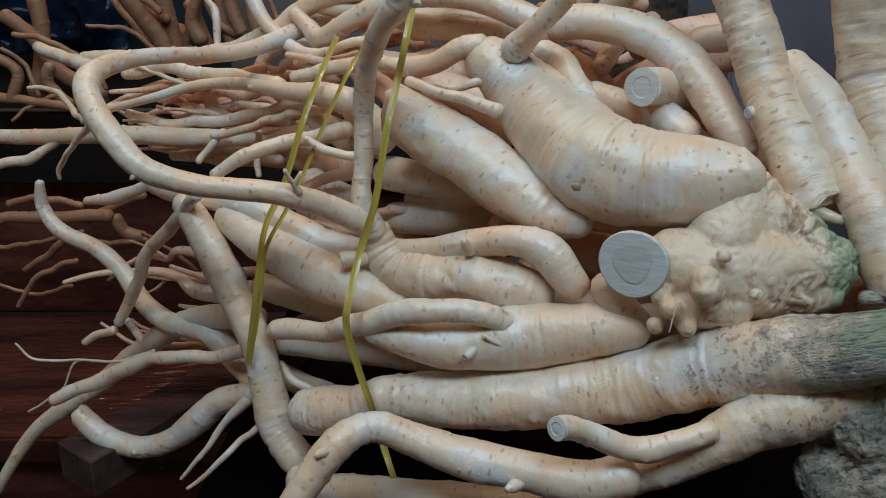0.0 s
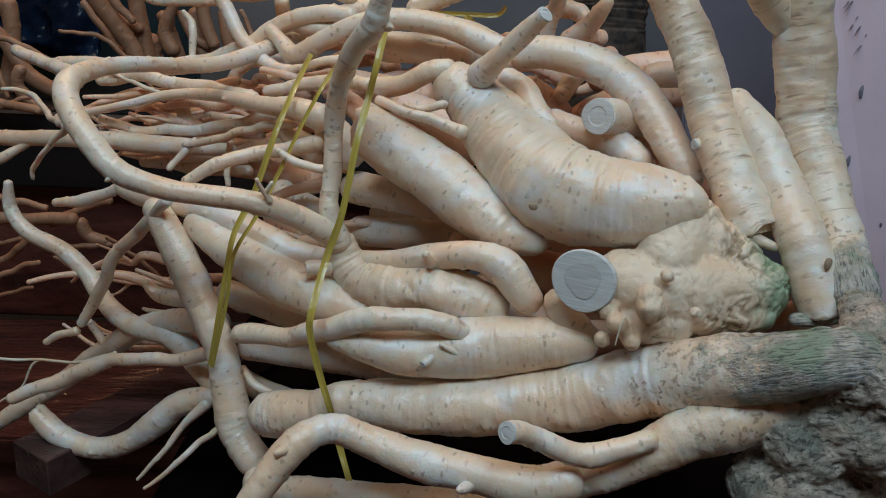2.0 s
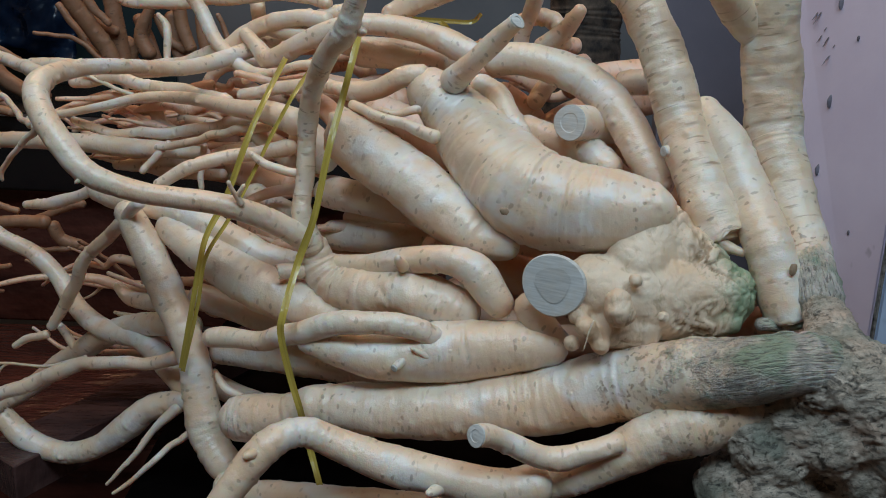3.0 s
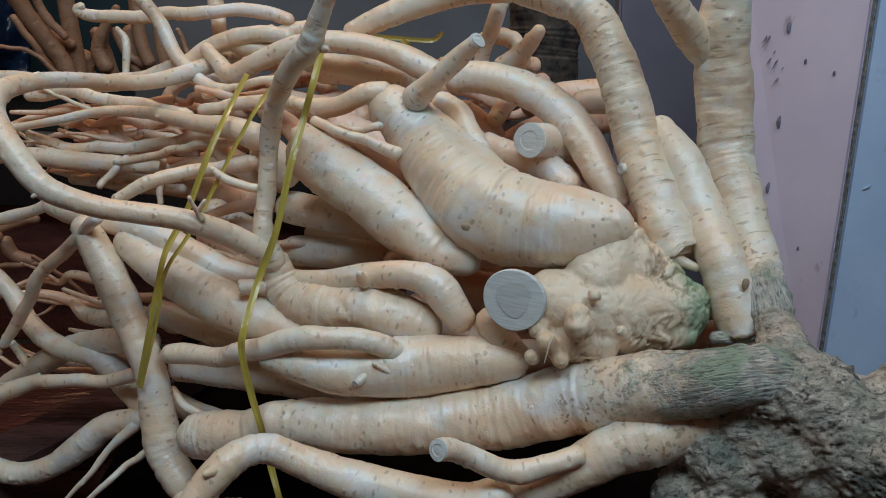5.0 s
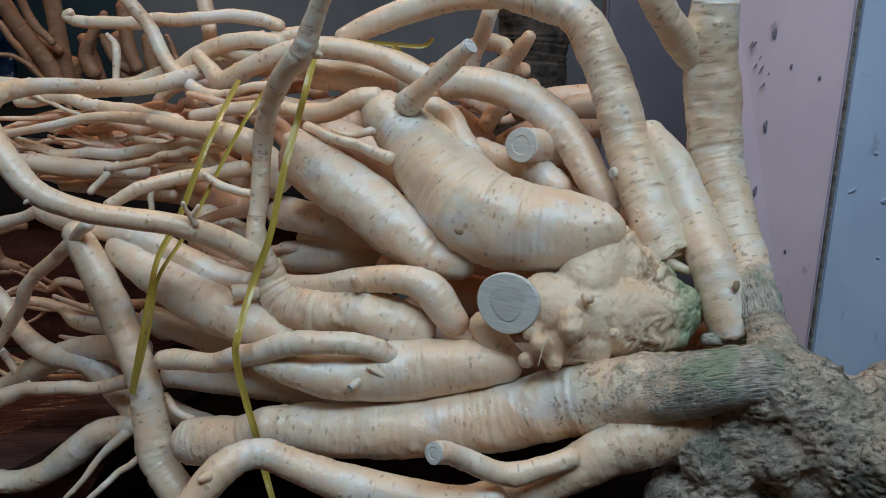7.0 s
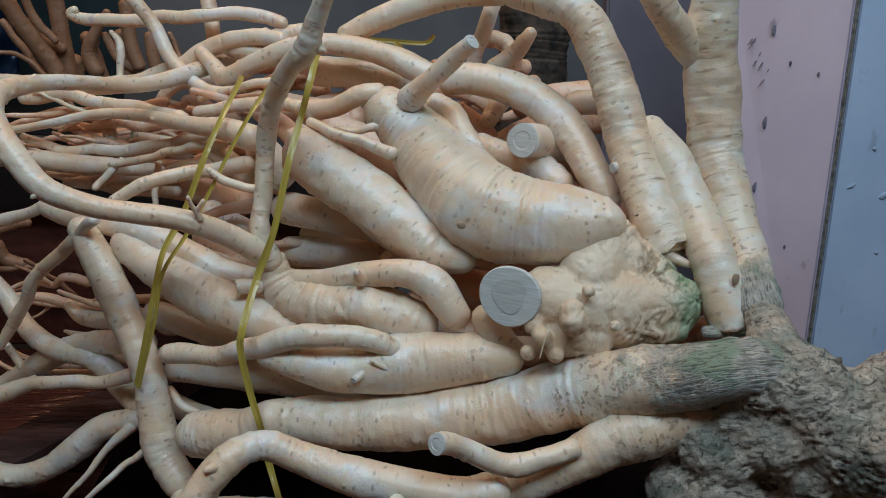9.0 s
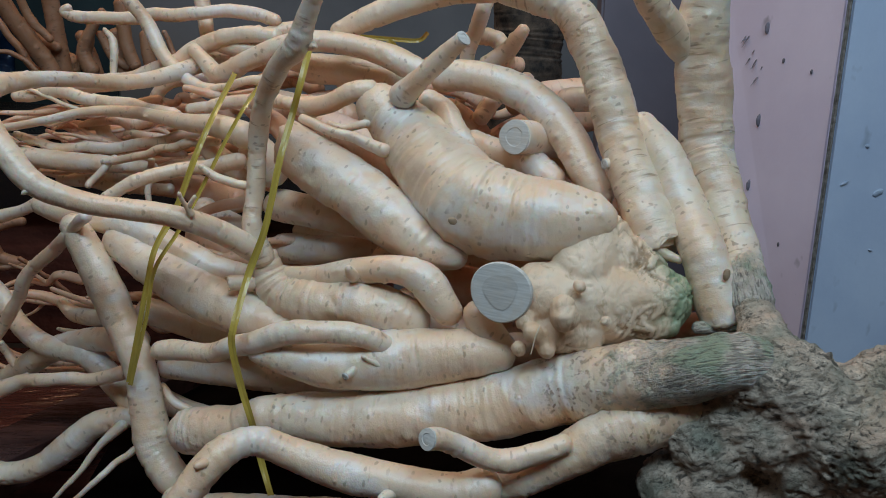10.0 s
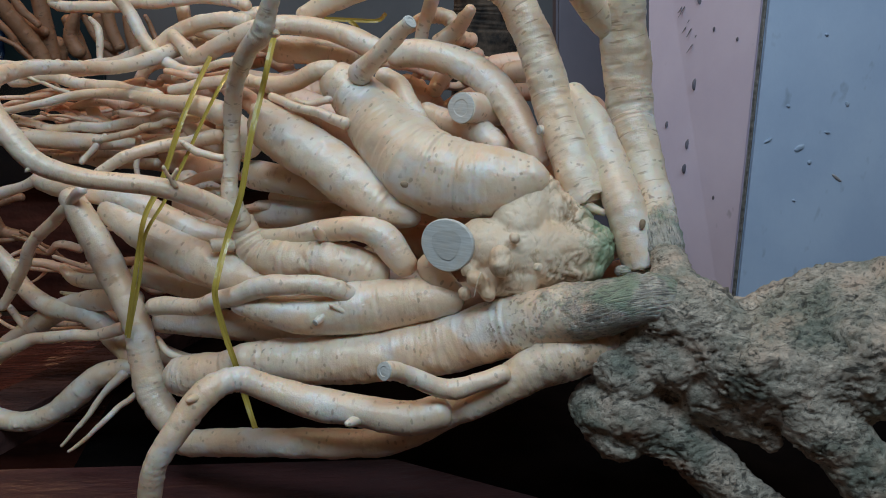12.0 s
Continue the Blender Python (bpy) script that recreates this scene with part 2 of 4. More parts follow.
PINK = paint("pink_paint", (0.78, 0.69, 0.85), (0.84, 0.75, 0.90), 0.5, 9, 0.3, (0.22, 0.19, 0.24))
BLUE = paint("blue_grey_paint", (0.46, 0.55, 0.72), (0.53, 0.62, 0.78), 0.5, 9, 0.8, (0.17, 0.21, 0.27))
# plum side board: its shade is darkened into the base colour
DARKWALL = paint("plum_with_shade", (0.16, 0.14, 0.17), (0.20, 0.17, 0.20), 0.6)
CHIP = paint("chipped_edge", (0.10, 0.085, 0.075), (0.34, 0.31, 0.28), 0.8, 160, relief=0.003)
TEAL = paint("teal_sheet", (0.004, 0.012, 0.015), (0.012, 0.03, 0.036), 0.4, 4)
WALL = paint("slate_wall", (0.15, 0.17, 0.20), (0.20, 0.22, 0.25), 0.7, 3)
# for unseen room surfaces, coloured warm to bounce fill light onto the roots
BOUNCE = paint("warm_bounce_plaster", (0.50, 0.38, 0.27), (0.56, 0.43, 0.31), 0.8, 3)
BLACK = paint("black_lacquer", (0.006, 0.006, 0.007), (0.014, 0.012, 0.012), 0.25, 5)
CHROME = paint("bright_strip", (0.6, 0.62, 0.68), (0.7, 0.72, 0.78), 0.3, 4, metal=1.0)
# near-black without gloss: stands in for the deep shade under the roots
SHADE_SHEET = paint("black_shade_sheet", (0.003, 0.0026, 0.0025), (0.007, 0.005, 0.0045), 1.0, 12)
SHADE_SHEET.node_tree.nodes["Principled BSDF"].inputs["Specular IOR Level"].default_value = 0.0
DARKBARK = paint("dark_bark", (0.006, 0.0045, 0.004), (0.11, 0.075, 0.052), 0.75, 55, relief=0.012)
BLUEFILM = paint("blue_plastic", (0.004, 0.010, 0.026), (0.014, 0.035, 0.085), 0.25, 9)


def lacquer(name, a, b, rough, wave=0.3):
    m, N, L, bsdf = material(name)
    geo = N.new("ShaderNodeTexCoord").outputs["Object"]
    grain = noise_tex(N, L, stretch(N, L, geo, (5, 17, 22)), 1.0, 5, 0.6)
    L.new(mix(N, L, ramp(N, L, grain, [(0.35, 0), (0.7, 1)]), a, b), bsdf.inputs["Base Color"])
    bsdf.inputs["Roughness"].default_value = rough
    n = bump(N, L, noise_tex(N, L, stretch(N, L, geo, (12, 42, 14)), 1.0, 4), wave, 0.02)
    n = bump(N, L, noise_tex(N, L, geo, 60, 4), 0.2, 0.001, n)
    L.new(n, bsdf.inputs["Normal"])
    return m


REDWOOD = lacquer("red_lacquered_wood", (0.045, 0.016, 0.013), (0.15, 0.046, 0.032), 0.09, 0.8)
PLANK = lacquer("dark_wet_plank", (0.05, 0.026, 0.024), (0.115, 0.058, 0.052), 0.22)
PANEL = lacquer("maroon_panel", (0.05, 0.018, 0.018), (0.09, 0.03, 0.028), 0.35)


def strap_film():
    m, N, L, bsdf = material("yellow_strap")
    uv = N.new("ShaderNodeUVMap").outputs[0]
    f = noise_tex(N, L, stretch(N, L, uv, (25, 900, 1)), 1.0, 3)
    L.new(mix(N, L, f, (0.42, 0.29, 0.025), (0.66, 0.50, 0.13)), bsdf.inputs["Base Color"])
    bsdf.inputs["Roughness"].default_value = 0.22
    bsdf.inputs["Transmission Weight"].default_value = 0.25
    L.new(bump(N, L, noise_tex(N, L, stretch(N, L, uv, (150, 500, 1)), 1.0, 3), 0.6, 0.001), bsdf.inputs["Normal"])
    return m


STRAP = strap_film()


# ---- building helpers ----
def part(name, bm, mat, parent=None, label=""):
    me = bpy.data.meshes.new(name)
    bm.to_mesh(me)
    bm.free()
    me.materials.append(mat)
    ob = new(name, me)
    if parent is not None:
        ob.parent = parent
    return tagged(ob, label)


def thing(name, label, category, group=""):
    return tagged(new(name), label, category, group)


def spline(pts, step):
    """Catmull-Rom through the points (any number of columns), evenly about `step` apart."""
    p = np.array(pts, float)
    p = np.vstack([2 * p[0] - p[1], p, 2 * p[-1] - p[-2]])
    out = []
    for i in range(1, len(p) - 2):
        a, b, c, d = p[i - 1:i + 3]
        n = max(2, int(np.linalg.norm(c[:3] - b[:3]) / step))
        t = np.linspace(0, 1, n, endpoint=False)[:, None]
        out.append(0.5 * (2 * b + (c - a) * t + (2 * a - 5 * b + 4 * c - d) * t ** 2 + (3 * b - a - 3 * c + d) * t ** 3))
    return np.vstack([*out, p[-2:-1]])


def frames(p):
    """Tangent, side and up along a line, carried without twist."""
    t = np.gradient(p, axis=0)
    t /= np.linalg.norm(t, axis=1)[:, None] + 1e-9
    ref = np.array((0, 0, 1.0)) if abs(t[0][2]) < 0.9 else np.array((1.0, 0, 0))
    s = np.zeros_like(p)
    for i in range(len(p)):
        ref = ref - t[i] * (ref @ t[i])
        ref /= np.linalg.norm(ref) + 1e-9
        s[i] = ref
    return t, s, np.cross(t, s)


SEED = [0]


def sweep(pts, rough=0.7, bark=None, flat="", cut="", ringed=False, squash=1.0, fine=True):
    """Vertices, faces, uvs and bark values of one lumpy tapering root with warts and cross folds."""
    SEED[0] += 1
    rng = np.random.default_rng(SEED[0])
    off = Vector((SEED[0] * 3.7, SEED[0] * 1.3, 0))
    rmax = max(q[3] for q in pts)
    c = spline(pts, max(0.0015, min(rmax * 0.14, 0.0019)) if fine else 0.004)
    p, r = c[:, :3], np.maximum(c[:, 3], 0.0005)
    t, s, u = frames(p)
    seg = 12 if rmax < 0.006 else 28 if rmax < 0.011 else 60
    ln = np.r_[0, np.cumsum(np.linalg.norm(np.diff(p, axis=0), axis=1))]
    total = ln[-1]
    if fine:
        amp = (0.55 if rmax < 0.006 else 0.32 if rmax < 0.011 else 0.07) * np.minimum(r, 0.011)
        fq = 0.20 / max(rmax, 0.004)
        k1 = np.array([noise.noise(Vector((v * fq, 1, 0)) + off) for v in ln])
        k2 = np.array([noise.noise(Vector((v * fq, 7, 3)) + off) for v in ln])
        p = p + s * (amp * k1 * 1.6)[:, None] + u * (amp * k2 * 1.6)[:, None]
        t, s, u = frames(p)
        if rmax < 0.011:
            rough = max(rough, 1.15)
    for end, dist in (("s", ln), ("e", total - ln)):
        if end in flat or end in cut:
            continue
        re = r[0] if end == "s" else r[-1]
        k = np.clip(dist / (re * 0.9), 0, 1)
        r = r * np.sqrt(np.maximum(1 - (1 - k) ** 2, 0.004))
    ang = np.arange(seg) * 2 * math.pi / seg
    bulge = np.zeros((len(p), seg))
    bend = np.linalg.norm(np.gradient(t, axis=0), axis=1) / (np.gradient(ln) + 1e-9) * rmax
    bend = np.clip(np.convolve(bend, np.ones(9) / 9, mode="same") * 2.2, 0, 1)
    # warts, pits and short cross folds
    for _ in range(int(total * r.mean() * 9000 * (0.5 + rough))):
        l0, a0 = rng.uniform(0, total), rng.uniform(0, 2 * math.pi)
        kind = rng.random()
        da = np.abs((ang - a0 + math.pi) % (2 * math.pi) - math.pi) * rmax
        dl = ln - l0
        if kind < 0.14:
            w = rng.uniform(0.0015, 0.0036)
            bulge += np.exp(-(dl[:, None] ** 2 + da[None] ** 2) / w ** 2) * w * rng.uniform(0.3, 0.75)
        elif kind < 0.24:
            w = rng.uniform(0.004, 0.009) * min(1, rmax / 0.018)
            bulge += np.exp(-(dl[:, None] ** 2 + da[None] ** 2) / w ** 2) * w * rng.uniform(-0.20, 0.16)
        elif kind < 0.36:
            w = rng.uniform(0.0015, 0.003)
            bulge -= np.exp(-(dl[:, None] ** 2 + da[None] ** 2) / w ** 2) * w * 0.35
        else:
            span = rng.uniform(0.003, 0.011) * min(1, rmax / 0.018)
            bulge += np.exp(-(dl[:, None] / 0.0016) ** 2 - (da[None] / span) ** 2) * rng.uniform(-0.0017, 0.0012) * (1.1 if ringed else 1)
    verts, uvs, bk = [], [], []
    for i in range(len(p)):
        ring = noise.noise(Vector((ln[i] * 160, 0, 9)) + off) * 0.013 + noise.noise(Vector((ln[i] * 45, 3, 0)) + off) * 0.045
        ring += noise.noise(Vector((ln[i] * 240, 11, 5)) + off) * 0.09 * bend[i]
        near = 0.0
        if "s" in flat and ln[i] < 0.012:
            near = 1 - ln[i] / 0.012
        if "e" in flat and total - ln[i] < 0.012:
            near = 1 - (total - ln[i]) / 0.012
        for j in range(seg):
            a = ang[j]
            dirn = s[i] * math.cos(a) + u[i] * math.sin(a)
            q = Vector(p[i] + dirn * r[i])
            lump = noise.noise(q * 34 + off) * 0.10 + noise.noise(q * 95 + off) * 0.04
            fold = noise.noise(Vector((ln[i] * 260, a * 1.1, 2)) + off) * 0.015
            k = 1 + rough * (lump + fold + ring)
            v = p[i] + dirn * (r[i] * k + bulge[i, j] * min(1, r[i] / 0.004))
            if near:
                v = v + t[i] * near * (0.35 * r[i] * math.sin(a + SEED[0]) + 0.005 * noise.noise(Vector((a * 3, 1, 0)) + off))
            verts.append(v)
            uvs.append((ln[i], a * rmax))
            bk.append(min(1, max(0, (ln[i] / total - bark[0]) / (bark[1] - bark[0]))) if bark else 0.0)
    faces = [(i * seg + j, i * seg + (j + 1) % seg, (i + 1) * seg + (j + 1) % seg, (i + 1) * seg + j) for i in range(len(p) - 1) for j in range(seg)]
    caps = [tuple(range(seg))[::-1], tuple((len(p) - 1) * seg + j for j in range(seg))]
    return verts, faces, caps, uvs, bk, (p, r, t, s, u)


def limb(name, parent, pts, skin=None, cut="", flat="", label="", **kw):
    """One root branch; cut: a pale sawn face on that end, as a part of its own."""
    verts, faces, caps, uvs, bk, (p, r, t, s, u) = sweep(pts, cut=cut, flat=flat, **kw)
    me = bpy.data.meshes.new(name)
    me.from_pydata([tuple(v) for v in verts], [], faces + caps)
    lay = me.uv_layers.new(name="UVMap")
    idx = np.zeros(len(me.loops), int)
    me.loops.foreach_get("vertex_index", idx)
    lay.data.foreach_set("uv", np.array(uvs)[idx].ravel())
    at = me.attributes.new("bark", "FLOAT", "POINT")
    at.data.foreach_set("value", bk)
    me.polygons.foreach_set("use_smooth", [True] * len(faces) + [False] * 2)
    me.materials.append(skin or (RINGED if kw.get("ringed") else SKIN))
    ob = new(name, me)
    ob.parent = parent
    tagged(ob, label)
    if cut:
        i = 0 if cut == "s" else -1
        n = t[i] * (-1 if cut == "s" else 1)
        bm = bmesh.new()
        seg = 28
        rows = []
        for rad, lift in ((1.0, 0.0), (0.97, 0.0012), (0.55, 0.0016), (0.5, 0.0010), (0.2, 0.0014)):
            rows.append([bm.verts.new(p[i] + n * lift + (s[i] * math.cos(a) + u[i] * math.sin(a)) * r[i] * rad * (1 + 0.03 * math.sin(3 * a)))
                         for a in [2 * math.pi * k / seg for k in range(seg)]])
        for a, b in zip(rows, rows[1:]):
            for k in range(seg):
                bm.faces.new((a[k], a[(k + 1) % seg], b[(k + 1) % seg], b[k]))
        bm.faces.new(rows[-1])
        bmesh.ops.recalc_face_normals(bm, faces=bm.faces)
        part("cut_face", bm, CUT, ob, "pale sawn end grain")
    return ob


def blend(name, parent, tubes, balls, skin, voxel, relief, label=""):
    """Several sweeps and knobs melted into one organic mesh, then roughened by relief(place)."""
    bm = bmesh.new()
    for pts in tubes:
        v, f, caps, *_ = sweep(pts, rough=0.5, fine=False)
        vs = [bm.verts.new(q) for q in v]
        for g in f + caps:
            bm.faces.new([vs[k] for k in g])
    for x, y, z, r in balls:
        bmesh.ops.create_icosphere(bm, subdivisions=3, radius=r, matrix=Matrix.Translation((x, y, z)))
    rough = part(name + "_core", bm, skin)
    m = rough.modifiers.new("melt", "REMESH")
    m.mode, m.voxel_size = "VOXEL", voxel
    rough.modifiers.new("soft", "SMOOTH").iterations = 5
    me = bpy.data.meshes.new_from_object(rough.evaluated_get(bpy.context.evaluated_depsgraph_get()))
    bpy.data.objects.remove(rough)
    nrm = np.zeros(len(me.vertices) * 3)
    me.vertex_normals.foreach_get("vector", nrm)
    nrm = nrm.reshape(-1, 3)
    co = np.zeros(len(me.vertices) * 3)
    me.vertices.foreach_get("co", co)
    co = co.reshape(-1, 3)
    both = np.array([relief(Vector(q)) for q in co])
    co = co + nrm * both[:, :1]
    me.vertices.foreach_set("co", co.ravel())
    # fold depth, from which the materials paint shade into the creases
    crease_shade = me.attributes.new("crease_shade", "FLOAT", "POINT")
    crease_shade.data.foreach_set("value", both[:, 1])
    me.polygons.foreach_set("use_smooth", [True] * len(me.polygons))
    me.name = name
    me.update()
    ob = new(name, me)
    ob.parent = parent
    return tagged(ob, label)


def warped(q, f, amount):
    return q + Vector((noise.noise(q * f), noise.noise(q * f + Vector((9, 0, 0))), noise.noise(q * f + Vector((0, 9, 0))))) * amount


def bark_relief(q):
    """Height and crease shade: knuckles, knots and fissures along the trunk."""
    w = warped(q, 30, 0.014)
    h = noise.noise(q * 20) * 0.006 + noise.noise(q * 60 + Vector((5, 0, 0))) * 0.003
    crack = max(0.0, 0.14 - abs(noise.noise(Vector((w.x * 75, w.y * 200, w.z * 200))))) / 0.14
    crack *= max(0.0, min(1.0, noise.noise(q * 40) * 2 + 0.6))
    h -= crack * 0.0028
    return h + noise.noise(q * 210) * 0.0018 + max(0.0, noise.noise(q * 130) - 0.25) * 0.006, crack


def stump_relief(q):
    """Height and crease shade: sharp folds across the stump, with smooth swellings between them."""
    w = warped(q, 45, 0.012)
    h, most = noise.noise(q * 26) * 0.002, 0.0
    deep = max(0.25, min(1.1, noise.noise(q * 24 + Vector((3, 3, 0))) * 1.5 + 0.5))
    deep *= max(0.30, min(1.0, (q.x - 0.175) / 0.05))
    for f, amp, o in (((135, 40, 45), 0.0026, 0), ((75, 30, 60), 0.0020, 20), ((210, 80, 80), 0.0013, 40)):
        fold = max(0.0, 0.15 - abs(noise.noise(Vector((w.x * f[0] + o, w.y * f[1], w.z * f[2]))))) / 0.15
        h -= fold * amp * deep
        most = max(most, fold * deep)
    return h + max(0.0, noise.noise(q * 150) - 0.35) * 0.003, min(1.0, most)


def box_bm(size, bevel=0.003, m=None):
    bm = bmesh.new()
    bmesh.ops.create_cube(bm, size=1, matrix=(m or Matrix()) @ Matrix.Diagonal((*size, 1)))
    if bevel:
        bmesh.ops.bevel(bm, geom=bm.edges[:], offset=bevel, segments=2, affect="EDGES")
    return bm


def slab(name, corners, depth, mat, label, category, kind="structure", bevel=0.004):
    """A board from four corners of its front face, with a thickness behind it."""
    bm = bmesh.new()
    c = [Vector(q) for q in corners]
    n = (c[1] - c[0]).cross(c[3] - c[0]).normalized() * depth
    a = [bm.verts.new(q) for q in c]
    b = [bm.verts.new(q + n) for q in c]
    bm.faces.new(a)
    bm.faces.new(b[::-1])
    for k in range(4):
        bm.faces.new((a[k], b[k], b[(k + 1) % 4], a[(k + 1) % 4]))
    bmesh.ops.recalc_face_normals(bm, faces=bm.faces)
    if bevel:
        bmesh.ops.bevel(bm, geom=bm.edges[:], offset=bevel, segments=2, affect="EDGES")
    ob = part(name, bm, mat, None)
    return tagged(ob, label, category, "", kind)


# ---- the setting ----
def room():
    # south, west, east walls and ceiling are unseen, added for warm bounce light
    for name, size, at, mat in (("floor", (5.2, 5.2, 0.1), (0, 0.2, -0.85), PLANK), ("ceiling", (5.2, 5.2, 0.1), (0, 0.2, 2.6), BOUNCE),
                                ("wall_south", (5.2, 0.1, 3.4), (0, -2.45, 0.9), BOUNCE), ("wall_west", (0.1, 5.2, 3.4), (-2.65, 0.2, 0.9), BOUNCE),
                                ("wall_east", (0.1, 5.2, 3.4), (2.65, 0.2, 0.9), BOUNCE), ("wall_north", (5.2, 0.1, 3.4), (0, 2.85, 0.9), WALL)):
        ob = part(name, box_bm(size, 0, Matrix.Translation(at)), mat)
        tagged(ob, "plain painted shop wall" if "wall" in name else "plain shop " + name, name.split("_")[0], "", "structure")


room()
# painted boards beside the trunk
PINK_BOARD = slab("wall_pink_board", [(.488, 1.060, .717), (.559, .818, .676), (.592, .818, .041), (.540, .968, -.010)], 0.02, PINK, "pale mauve painted board with dents and scratches", "board", bevel=0.003)
BLUE_BOARD = slab("wall_blue_board", [(.563, .815, .670), (1.282, .815, .722), (1.570, .815, .035), (.596, .815, .047)], 0.05, BLUE, "blue-grey painted board with scuffs", "board")
slab("wall_plum_board", [(.401, 1.250, .766), (.575, 1.250, .779), (.727, 1.250, -.138), (.482, 1.250, -.135)], 0.03, DARKWALL, "plum side board with its shade in the colour", "board")
slab("trim_chipped_edge", [(.557, .812, .676), (.563, .812, .676), (.596, .812, .041), (.590, .812, .041)], 0.004, CHIP, "chipped unpainted board edge", "trim", bevel=0.002)


def dent(board, at, w, h, mat, tilt=0.0, name="dent"):
    """A shallow gouge in a painted board."""
    bm = bmesh.new()
    bmesh.ops.create_uvsphere(bm, u_segments=14, v_segments=8, radius=1, matrix=Matrix.Translation(at) @ Matrix.Rotation(tilt, 4, "Y") @ Matrix.Diagonal((w, 0.002 if w > 0.001 else 0.0012, h, 1)))
    for v in bm.verts:
        v.co += Vector((0.2 * w * noise.noise(v.co * 300), 0, 0.2 * h * noise.noise(v.co * 260)))
    part(name, bm, mat, board)


GOUGE = paint("gouge", (0.10, 0.09, 0.11), (0.22, 0.20, 0.24), 0.7, 60)
SCUFF = paint("grey_scuff", (0.26, 0.32, 0.42), (0.40, 0.47, 0.58), 0.7, 120)
RUST = paint("rusty_scuff", (0.34, 0.30, 0.29), (0.42, 0.38, 0.37), 0.7, 60)
for q, w, h in (((.5436, .924, .389), 0.0042, 0.0085), ((.5367, .927, .504), 0.0045, 0.0075), ((.546, .927, .304), 0.0036, 0.0075), ((.546, .927, .268), 0.0036, 0.0075),
                ((.560, .853, .454), 0.0015, 0.003), ((.530, .970, .326), 0.0025, 0.005), ((.567, .869, .238), 0.0012, 0.003), ((.581, .835, .185), 0.0014, 0.009), ((.547, .896, .465), 0.0016, 0.003)):
    dent(PINK_BOARD, q, w, h, GOUGE)
# fine diagonal scratches high on the pink board
for k in range(7):
    f = k / 6
    dent(PINK_BOARD, (.527 + .013 * f, .963 - .033 * f, .492 - .045 * f + .012 * math.sin(k * 2.3)), 0.0006, 0.011 + 0.006 * math.sin(k * 1.7), GOUGE, 0.5 + 0.12 * math.sin(k * 3.1), "scratch")
for q, w, h, tilt in (((.712, .815, .280), 0.009, 0.0022, 0.55), ((.650, .815, .319), 0.008, 0.004, -0.5), ((.686, .815, .341), 0.0045, 0.002, 0.2), ((.624, .815, .3735), 0.003, 0.002, 0.3),
                      ((.707, .815, .379), 0.004, 0.003, 0.9), ((.655, .815, .248), 0.003, 0.0015, 0.1), ((.661, .815, .465), 0.003, 0.0015, 0.2), ((.604, .815, .328), 0.006, 0.002, -0.6), ((.668, .815, .300), 0.003, 0.003, 0.4)):
    dent(BLUE_BOARD, q, w, h, RUST if w > 0.0085 else SCUFF, tilt)


# ---- stand and tables ----
def stand():
    top = thing("wooden_stand", "dark wet plank stand under the root bundle", "stand")
    a, b = Vector((-.384, .754, -.040)), Vector((-.440, .796, -.040))
    far = Vector((-.323, 1.004, -.040))
    along = (far - b).normalized()
    bm = bmesh.new()
    v = []
    for z in (-0.04, -0.085):
        for q in (b, a, a + along * 0.75, b + along * 0.75):
            v.append(bm.verts.new((q.x, q.y, z)))
    bm.faces.new(v[:4])
    bm.faces.new(v[7:3:-1])
    for k in range(4):
        bm.faces.new((v[k], v[k + 4], v[4 + (k + 1) % 4], v[(k + 1) % 4]))
    bmesh.ops.recalc_face_normals(bm, faces=bm.faces)
    bmesh.ops.bevel(bm, geom=bm.edges[:], offset=0.0015, segments=1, affect="EDGES")
    part("beam", bm, PLANK, top)
    return top


STAND = stand()


def child_of(ob, parent):
    ob.parent = parent
    for key in ("category", "kind"):
        if key in ob:
            del ob[key]
    return ob


child_of(slab("plank", [(-.495, .712, -.058), (.115, .704, -.058), (.310, .589, -.058), (-.324, .377, -.058)], 0.012, PANEL, "maroon board wrapped in plastic film", ""), STAND)
# added sheet that blackens the gaps below the bundle as shade would
child_of(slab("shade_sheet", [(-0.27, 1.30, -0.075), (1.3, 1.30, -0.075), (1.3, 0.42, -0.075), (-0.27, 0.42, -0.075)], 0.02, SHADE_SHEET, "near-black sheet in place of the deep shade", ""), STAND)
TABLE = thing("red_table", "glossy red lacquered table below thin roots", "table")
child_of(slab("tabletop", [(-2.2, 1.335, -0.11), (-0.28, 1.335, -0.11), (-0.28, 0.92, -0.11), (-2.2, 0.92, -0.11)], 0.04, REDWOOD, "", ""), TABLE)
child_of(slab("apron", [(-2.2, 0.94, -0.152), (-0.28, 0.94, -0.152), (-0.28, 0.94, -0.24), (-2.2, 0.94, -0.24)], 0.02, REDWOOD, "", ""), TABLE)
SHELF = thing("black_shelf", "black lacquered shelf with a red front board", "shelf")
child_of(slab("board", [(-2.2, 1.30, 0.27), (0.12, 1.30, 0.27), (0.12, 1.30, 0.14), (-2.2, 1.30, 0.14)], 0.5, BLACK, "", ""), SHELF)
child_of(slab("front", [(-2.2, 1.34, 0.137), (0.12, 1.34, 0.137), (0.12, 1.34, -0.107), (-2.2, 1.34, -0.107)], 0.03, REDWOOD, "red lacquered board", ""), SHELF)
child_of(slab("edge_strip", [(-2.2, 1.296, 0.268), (0.12, 1.296, 0.268), (0.12, 1.296, 0.263), (-2.2, 1.296, 0.263)], 0.003, CHROME, "thin bright metal strip", "", bevel=0), SHELF)
